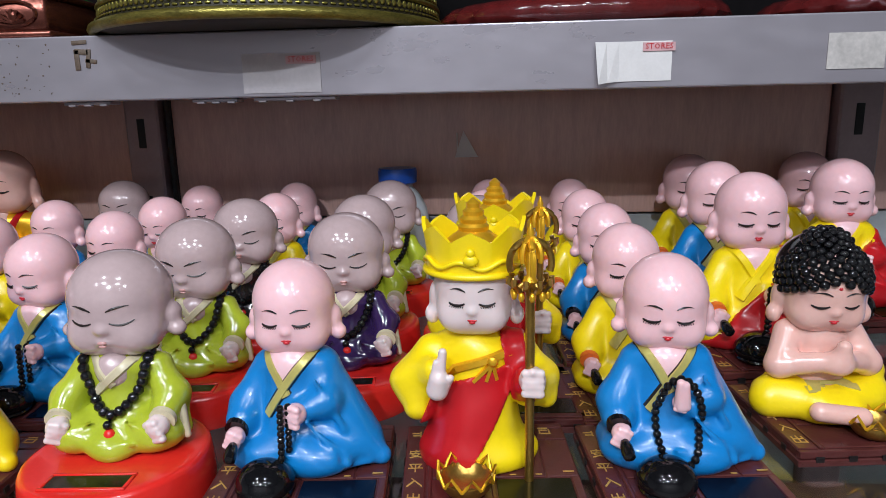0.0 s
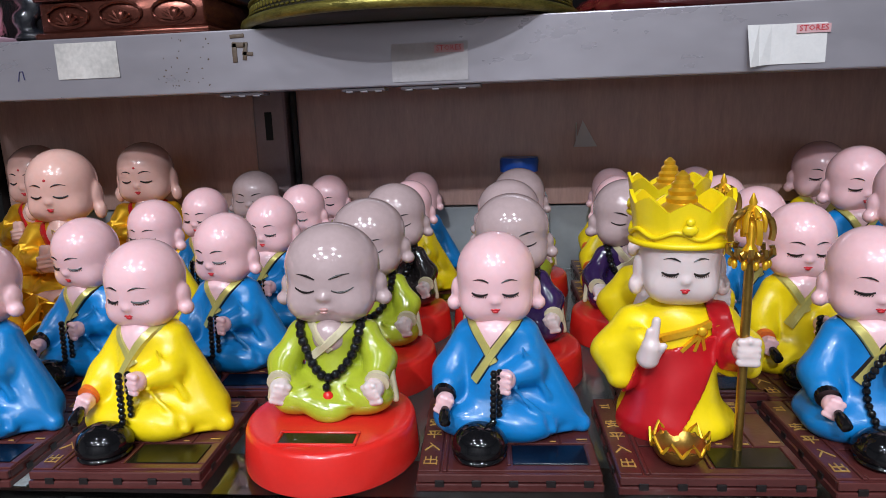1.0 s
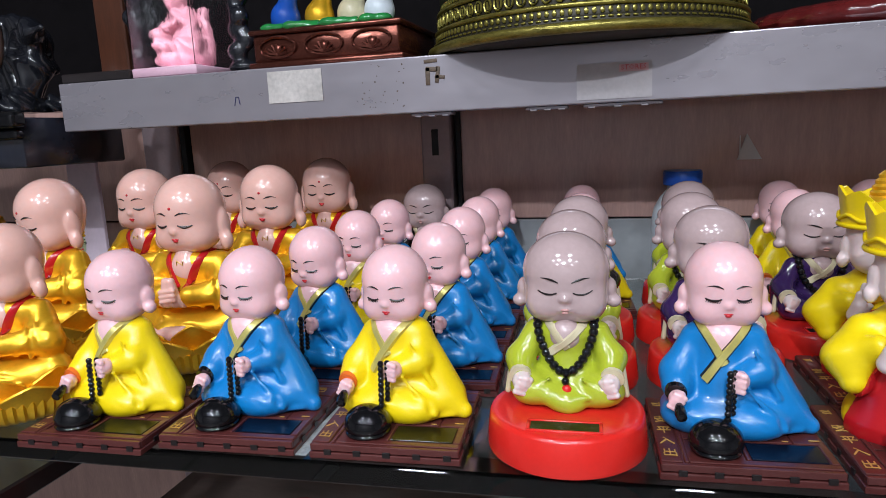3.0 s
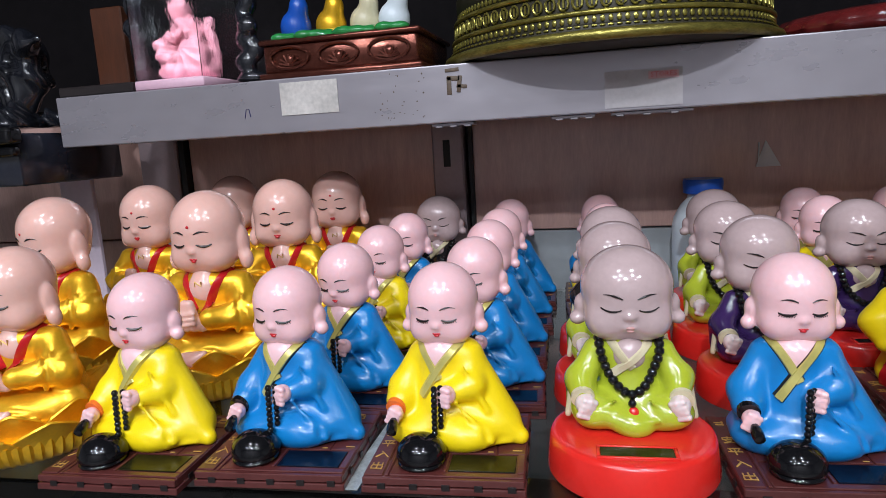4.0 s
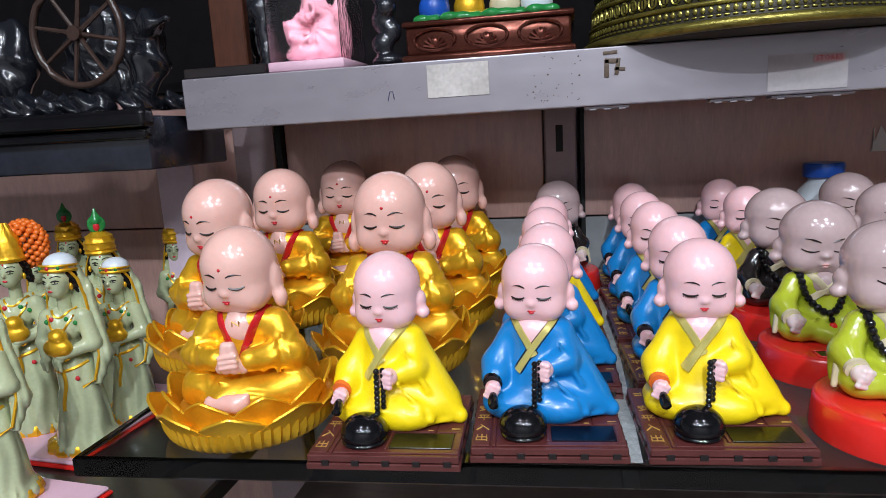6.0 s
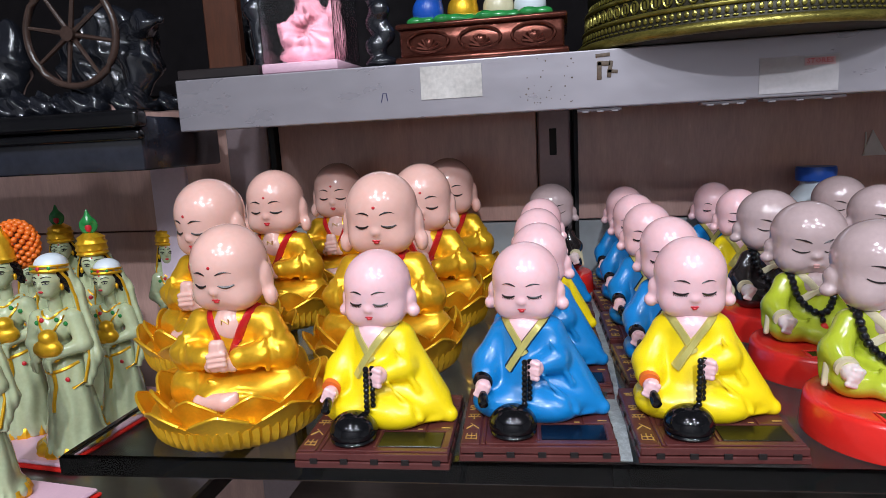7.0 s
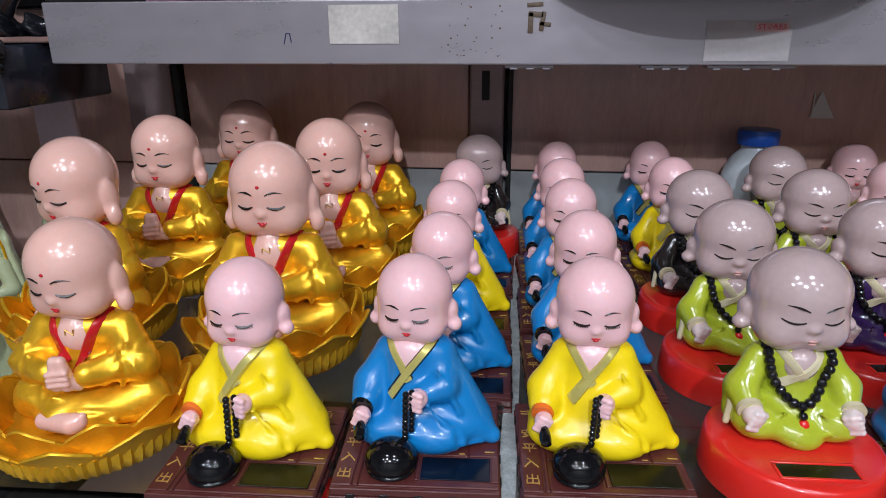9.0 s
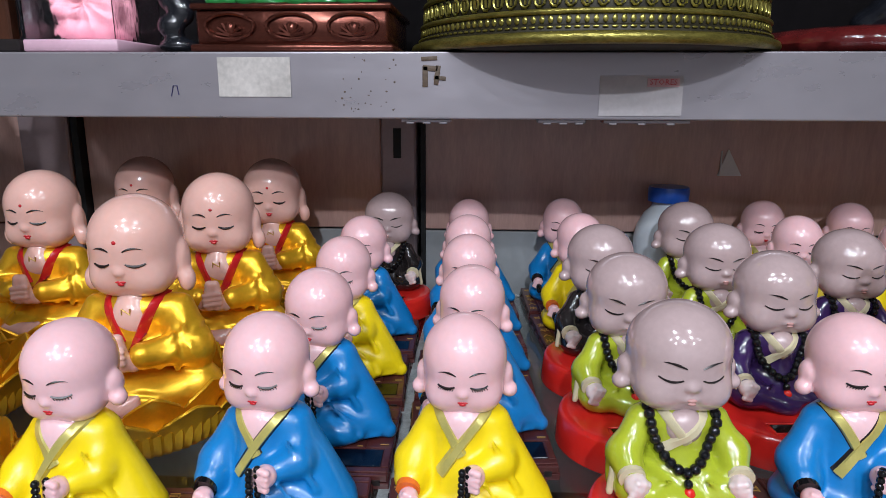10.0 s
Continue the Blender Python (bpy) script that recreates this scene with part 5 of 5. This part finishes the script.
def resin_ornament(x, y, h, w, seed, label):
    r = random.Random(seed)
    s = Sculpt()
    fs = [ell((0, 0, 6), (w, w * 0.8, 7))]
    z = 10
    while z < h:
        fs.append(ell((r.uniform(-0.25, 0.25) * w, r.uniform(-0.3, 0.1) * w, z), (w * r.uniform(0.35, 0.75), w * r.uniform(0.35, 0.6), r.uniform(8, 14))))
        z += 11
    s.field(above(blend(3, *fs), 0), (-w * 1.3, -w * 1.2, 0), (w * 1.3, w * 1.2, h + 16), 2.0, BLACKRESIN)
    ob = tagged(new("resin_ornament", s.mesh("resin_ornament")), label, "ornament")
    ob.matrix_world = pose(x, y, 0.2365)
    return ob


resin_ornament(-0.483, 0.570, 90, 16, 3, "glossy black resin ornament on the upper shelf")
resin_ornament(-0.610, 0.575, 90, 14, 5, "glossy black resin ornament beside the pink case")
resin_ornament(-0.645, 0.640, 95, 22, 8, "glossy black resin ornament at the back")
sc = Sculpt()
sc.box(-678, -640, 592, 604, 236.5, 330, ORANGEWOOD, 1.5)
sc.box(-680, -636, 584, 612, 236.5, 242, ORANGEWOOD, 1.5)
tagged(new("wooden_plaque", sc.mesh("wooden_plaque", False)), "orange-brown upright wooden plaque", "plaque")
sc = Sculpt()
sc.box(-684, -598, 541, 600, 236.5, 246, DARKWOOD, 1.2)
tagged(new("black_tray", sc.mesh("black_tray", False)), "flat black tray on the upper shelf", "tray")

# ---------------------------------------------------------------- the bay beyond the glass shelf
sc = Sculpt()
sc.box(-1500, -702, 500, 640, 152, 203, mat("black_lacquer", (0.018, 0.020, 0.030), 0.2, grain=0.3, grain_scale=20, coat=0.2), 2.0)
sc.box(-1500, -694, 484, 502, 192, 209, BLACK, 5.0, None, 4)
sc.box(-1500, -698, 490, 501, 181, 191, BLACK, 3.5, None, 3)
structure("side_shelf", sc, "black lacquered shelf with a rounded edge", True)
sc = Sculpt()
sc.box(-1500, -612, 180, 700, -128, -108, DARKWOOD, 2.0)
structure("side_lower_shelf", sc, "dark shelf under the jade-coloured statuettes")
sc = Sculpt()
sc.box(-796, -750, 640, 646, -108, 153, mat("pale_lilac_enamel", (0.66, 0.54, 0.62), 0.4, grain=0.08, grain_scale=30), 1.0)
structure("side_post", sc, "pink-grey upright strip")

cart = tagged(new("chariot_ornament"), "glossy black chariot ornament with a brown spoked wheel", "ornament")
cart.matrix_world = pose(-0.775, 0.545, 0.209)
sc = Sculpt()
rk = random.Random(11)
fs = [ell((rk.uniform(-120, 78), rk.uniform(-30, 20), 6), (rk.uniform(14, 26), rk.uniform(12, 20), rk.uniform(9, 20))) for _ in range(26)]
sc.field(above(folded(blend(3, *fs), [((1, 0.3, 0.4), 21, 2.6, 0), ((0.4, 0.5, 1), 13, 1.4, 1)]), 0), (-150, -52, 0), (102, 44, 30), 2.2, BLACKRESIN)
part("rock_base", sc, cart, "rough black rock base")
sc = Sculpt()
f = blend(5, ell((48, 0, 50), (22, 16, 40)), ell((62, -4, 84), (16, 12, 12)), limb((40, -6, 70), (88, -18, 84), 6, 3), ell((-110, 4, 60), (30, 18, 42)), ell((0, 22, 60), (60, 12, 50)))
f = folded(f, [((0.3, 0.2, 0.9), 34, 2.0, 0), ((0.9, 0.3, 0.2), 27, 2.2, 1)])
sc.field(above(f, 8), (-146, -38, 8), (104, 40, 118), 2.5, BLACKRESIN)
part("cart_body", sc, cart)
wheel = Sculpt()
wheel.tube([(48 * math.cos(t), 0, 48 * math.sin(t)) for t in [2 * math.pi * i / 40 for i in range(40)]], 3.6, BROWNWHEEL, 8, None, True)
wheel.tube([(0, -6, 0), (0, 6, 0)], 7, BROWNWHEEL, 12)
w = part("wheel", wheel, cart, "brown spoked wheel")
w.matrix_basis = pose(0.004, -0.034, 0.074)
spoke = Sculpt()
spoke.tube([(0, 0, 5), (0, 0, 46)], lambda t: 2.6 - 0.8 * t, BROWNWHEEL, 7)
SPOKE = spoke.mesh("spoke")
for k in range(8):
    s = part("spoke", SPOKE, w)
    s.matrix_basis = Matrix.Rotation(math.pi / 4 * k + 0.2, 4, "Y")


def statuette(x, y, yaw, h, hat, label, pot=True):
    """A slim draped jade-coloured statuette on a gilt foot: one plain mesh."""
    s = Sculpt()
    k = h / 190
    xf = np.array(Matrix.Scale(k, 4))
    gown = blend(8, limb((2, 0, 8), (3, 0, 72), 24, 14.5), limb((3, 0, 72), (0, 0, 92), 15, 10.5), ell((0, 0, 5), (29, 23, 7)), limb((12, -6, 6), (8, -4, 60), 15, 11))
    gown = blend(4, gown, ell((0, -1, 110), (15.5, 11.5, 14)), limb((-14, 0, 120), (14, 0, 120), 6.5, 6.5))
    gown = folded(gown, [((1, 0.4, 0.03), 12, 0.7, 0.4), ((0.7, -0.3, 0.10), 19, 0.7, 1.7)])
    gown = carve(2.0, gown, limb((-14, -22, 62), (16, -26, 8), 1.0, 2.2), limb((-4, -21, 66), (-8, -30, 6), 0.8, 2.0), limb((18, -16, 62), (26, -16, 10), 0.8, 2.0))
    arms = blend(3, limb((-17, 0, 119), (-23, -2, 97), 7, 6.5), limb((-23, -2, 97), (-9, -19, 88), 6.0, 4.2), limb((17, 0, 119), (24, -3, 96), 7, 7), limb((24, -3, 96), (5, -20, 90), 6.5, 4.2))
    f = above(blend(2.5, gown, arms), 0)
    s.field(f, (-42, -36, 0), (44, 32, 134), 1.9, JADE, xf)
    # fists with gilt bracelets and the pot held at the waist
    for hx in (-8, 4):
        s.field(blend(1, ell((hx, -20, 88), (4.4, 3.6, 4.0)), limb((hx - 3, -21.5, 86), (hx - 3.5, -20, 78), 2.2, 1.5), limb((hx, -22, 86), (hx, -21, 77), 2.0, 1.4)), (hx - 10, -28, 72), (hx + 10, -12, 96), 1.4, JADE, xf)
        s.tube([(hx + 4.6 * math.cos(t) + (3 if hx > 0 else -3), -16.5 + 1.5 * math.sin(t), 90 + 4.6 * math.sin(t)) for t in [2 * math.pi * i / 14 for i in range(14)]], 1.2, GOLD, 6, xf, True)
    if pot:
        s.field(blend(2, ell((3, -19, 97), (12.5, 7.5, 8.5)), limb((3, -19, 104), (4, -19, 106), 6, 7.5)), (-12, -31, 86), (16, -8, 120), 1.5, GOLD, xf)
    # neck and head, dark hair behind the face
    head = blend(2.5, ell((0, -2, 152), (11.2, 12.4, 13.5)), ell((0, -6, 144), (7.5, 7.5, 7.5)), limb((0, 1, 122), (0, 0, 142), 5.6, 5.2))
    head = blend(1.2, head, ell((0, -14.6, 149.5), (1.5, 2.0, 2.4)))
    s.field(head, (-15, -20, 118), (15, 14, 168), 1.3, JADE, xf)
    hair = blend(3, ell((0, 2.5, 154), (13.2, 11.8, 14)), limb((-11, 3, 154), (-13, 5, 141), 3.6, 3.0), limb((11, 3, 154), (13, 5, 141), 3.6, 3.0))
    s.field(folded(hair, [((0.5, 0.5, 1), 5, 0.35, 0)]), (-22, -14, 118), (22, 18, 172), 1.5, BLACK, xf)
    for sx in (-1, 1):
        s.stroke(head, arc(sx * 2.4, sx * 7.6, 152.2, 0.9, 6), lambda t: 0.75 - 0.3 * abs(2 * t - 1), INK, xf)
        s.stroke(head, arc(sx * 2.8, sx * 7.0, 151.0, -0.6, 5), 0.32, INK, xf)
        s.ball((sx * 4.9, drop_on(head, sx * 4.9, 151.5) + 0.1, 151.5), (0.95, 0.4, 0.8), INK, 8, 5, xf)
        s.stroke(head, arc(sx * 1.8, sx * 8.4, 155.6, 1.2, 6), 0.45, INK, xf)
        s.ball((sx * 11.6, -3, 146), (1.6, 1.6, 3.2), GOLD, 8, 6, xf)
    s.ball((0, drop_on(head, 0, 144.0), 144.0), (2.3, 0.8, 1.1), LIP, 10, 6, xf)
    s.ball((0, drop_on(head, 0, 158.5), 158.5), (0.8, 0.5, 1.3), LIP, 8, 5, xf)
    # gilt jewellery: necklaces, girdle, hem
    for z0, sag, half in ((126, -6, 8), (122, -14, 12)):
        s.stroke(f, arc(-half, half, z0, sag, 13), 1.0, GOLD, xf, 0.4)
    s.stroke(f, arc(-17, 17, 80, -5, 13), 1.5, GOLD, xf, 0.4)
    s.stroke(f, [(2 + 1.5 * math.sin(j), 76 - 7 * j) for j in range(6)], 1.6, GOLD, xf, 0.4)
    s.lathe([(30.5, 0), (32, 3), (30, 9), (27, 11)], GOLD, 60, wave=lambda a, i: (1.2 * math.sin(a * 13) + 0.7 * math.sin(a * 29), 0), xf=np.array(Matrix.Scale(k, 4) @ Matrix.Diagonal((1.0, 0.82, 1, 1))))
    for i, (gx, gz) in enumerate(((0, 107.5), (-13, 116), (13, 115), (-6, 119), (7, 119), (-13, 70), (13, 68))):
        s.ball((gx, drop_on(f, gx, gz) - 0.6, gz), (2.2, 1.4, 2.2), (LIP, GRASS, GRASS, LIP, GRASS, GOLD, LIP)[i], 8, 5, xf)
    # veil falling from the head, with a gilt border
    if hat != "orange":
        veil = blend(4, limb((8, 7, 160), (17, 8, 140), 6, 5.5), limb((17, 8, 140), (22, 6, 112), 5.5, 6), limb((22, 6, 112), (28, 3, 84), 6, 7.5), limb((28, 3, 84), (24, -4, 62), 7, 4),
                     limb((-8, 8, 158), (-16, 9, 128), 5.5, 5), limb((-16, 9, 128), (-20, 8, 96), 5, 4), ell((0, 9, 130), (16, 6, 34)))
        s.field(folded(veil, [((1, 0.6, 0.15), 7, 0.5, 0)]), (-30, -12, 54), (40, 20, 170), 1.9, JADE, xf)
        s.tube([(10, -4, 163), (15.5, 0.5, 152), (19, 2.0, 136), (23, 0, 112), (29, -4.5, 86), (24.5, -9, 64), (16, -14, 60)], 1.3, GOLD, 7, xf)
        s.tube([(-10, -4, 162), (-15, 2, 148), (-19.5, 4, 122), (-22, 5, 98)], 1.1, GOLD, 7, xf)
    if hat == "crown":
        s.lathe([(12.8, 160), (14.6, 162), (13.2, 164), (14.6, 166), (13.4, 170), (14.6, 172), (12.2, 175), (12.6, 178), (8, 181), (5, 183), (2, 185)], GOLD, 36, wave=lambda a, i: (0.7 * math.sin(a * 9 + i), 0), xf=xf)
        s.field(blend(2, ell((0, -4, 190), (8.5, 2.6, 9)), limb((0, -4, 194), (0, -4, 206), 5, 0.8)), (-11, -9, 178), (11, 2, 210), 1.2, GRASS, xf)
        s.ball((0, -6.6, 188), (3.0, 1.6, 4.6), LIP, 12, 8, xf)
    elif hat == "orange":
        s.lathe([(12.8, 160), (14.4, 163), (12.6, 166), (13.4, 170), (11.4, 174), (11.8, 178), (9, 183), (5, 190), (2, 195)], GOLD, 36, wave=lambda a, i: (0.6 * math.sin(a * 10 + i), 0), xf=xf)
        rf = random.Random(3)
        for i in range(150):
            a, b = i * 2.39996, 1 - 2 * (i + 0.5) / 150
            r = math.sqrt(1 - b * b)
            s.ball((11 + 19 * r * math.cos(a), 9 + 8 * r * math.sin(a), 174 + 21 * b), (rf.uniform(2.4, 3.6), 2.8, rf.uniform(2.2, 3.2)), ORANGE, 7, 5, xf)
    else:
        s.field(blend(2, ell((0, 3, 164), (13.5, 12.5, 10.5))), (-16, -12, 158), (16, 18, 177), 1.4, WHITE if h > 180 else GOLD, xf)
        for z0, rr in ((160, 1.6), (164, 1.2)):
            s.tube([(13.8 * math.cos(t), 1 + 13.6 * math.sin(t), z0 - 1.5 * math.sin(t)) for t in [2 * math.pi * i / 30 for i in range(30)]], rr, GOLD, 6, xf, True)
        for gx, m in ((-8, GRASS), (0, LIP), (8, GRASS)):
            s.ball((gx, 1 - math.sqrt(max(0, 13.6 ** 2 - gx * gx)) - 0.8, 163.5), (1.7, 1.2, 1.9), m, 8, 5, xf)
    ob = tagged(new("statuette", s.mesh("statuette")), label, "statuette", "jade statuettes")
    ob.matrix_world = pose(x, y, -0.100, 0, 0, yaw)
    return ob


VEILED = "pale jade veiled statuette holding a gilt pot"
CROWNED = "pale jade statuette with a green-tipped gold crown"
for x, y, yaw, h, hat, label in ((-0.850, 0.470, 18, 204, "orange", "pale jade statuette with an orange fan headdress"), (-0.768, 0.438, 4, 201, "veil", VEILED),
                                 (-0.797, 0.530, 32, 198, "crown", CROWNED), (-0.763, 0.503, 6, 182, "veil", "small pale jade veiled statuette with a gilt head band"),
                                 (-0.772, 0.345, 15, 190, "veil", VEILED), (-0.790, 0.650, 20, 186, "crown", CROWNED), (-0.930, 0.640, 25, 195, "crown", CROWNED),
                                 (-0.905, 0.560, 15, 180, "veil", VEILED)):
    statuette(x, y, yaw, h, hat, label, y < 0.52)
for x, y, w, d in ((-0.80, 0.455, 62, 48), (-0.81, 0.550, 66, 40), (-0.765, 0.335, 70, 46)):
    s = Sculpt()
    s.box(-w, w, -d, d, 0, 4, RED, 1.5)
    s.box(-w + 2, w - 2, -d + 2, d - 2, 4, 8, PINKBASE, 1.5)
    ob = tagged(new("display_plinth", s.mesh("display_plinth", False)), "flat pink plinth with a red edge under statuettes", "plinth")
    ob.matrix_world = pose(x, y, -0.108, 0, 0, -6)

# white bottle with a blue cap at the back of the shelf
bottle = tagged(new("bottle"), "white plastic bottle with a blue cap", "bottle")
bottle.matrix_world = pose(-0.056, 0.680, 0)
sc = Sculpt()
sc.lathe([(27, 0), (30, 2), (30, 70), (28, 80), (22, 92), (15, 100), (14, 105)], WHITE, 40)
part("body", sc, bottle)
sc = Sculpt()
sc.lathe([(16, 0), (19, 1), (19.5, 12), (18.5, 15), (0.1, 15.5)], CAPBLUE, 40, wave=lambda a, i: (0.35 * math.sin(a * 40) * (1 <= i <= 2), 0))
cap = part("cap", sc, bottle, "ribbed blue cap")
cap.location = (0, 0, 0.104)

# a red bowl on the lower shelf
sc = Sculpt()
sc.lathe([(22, 0), (26, 2), (40, 22), (46, 46), (43, 46), (36, 22), (4, 8)], RED, 48)
bowl = tagged(new("bowl", sc.mesh("bowl")), "glossy red bowl on the lower shelf", "bowl")
bowl.matrix_world = pose(-0.42, 0.47, -0.24)
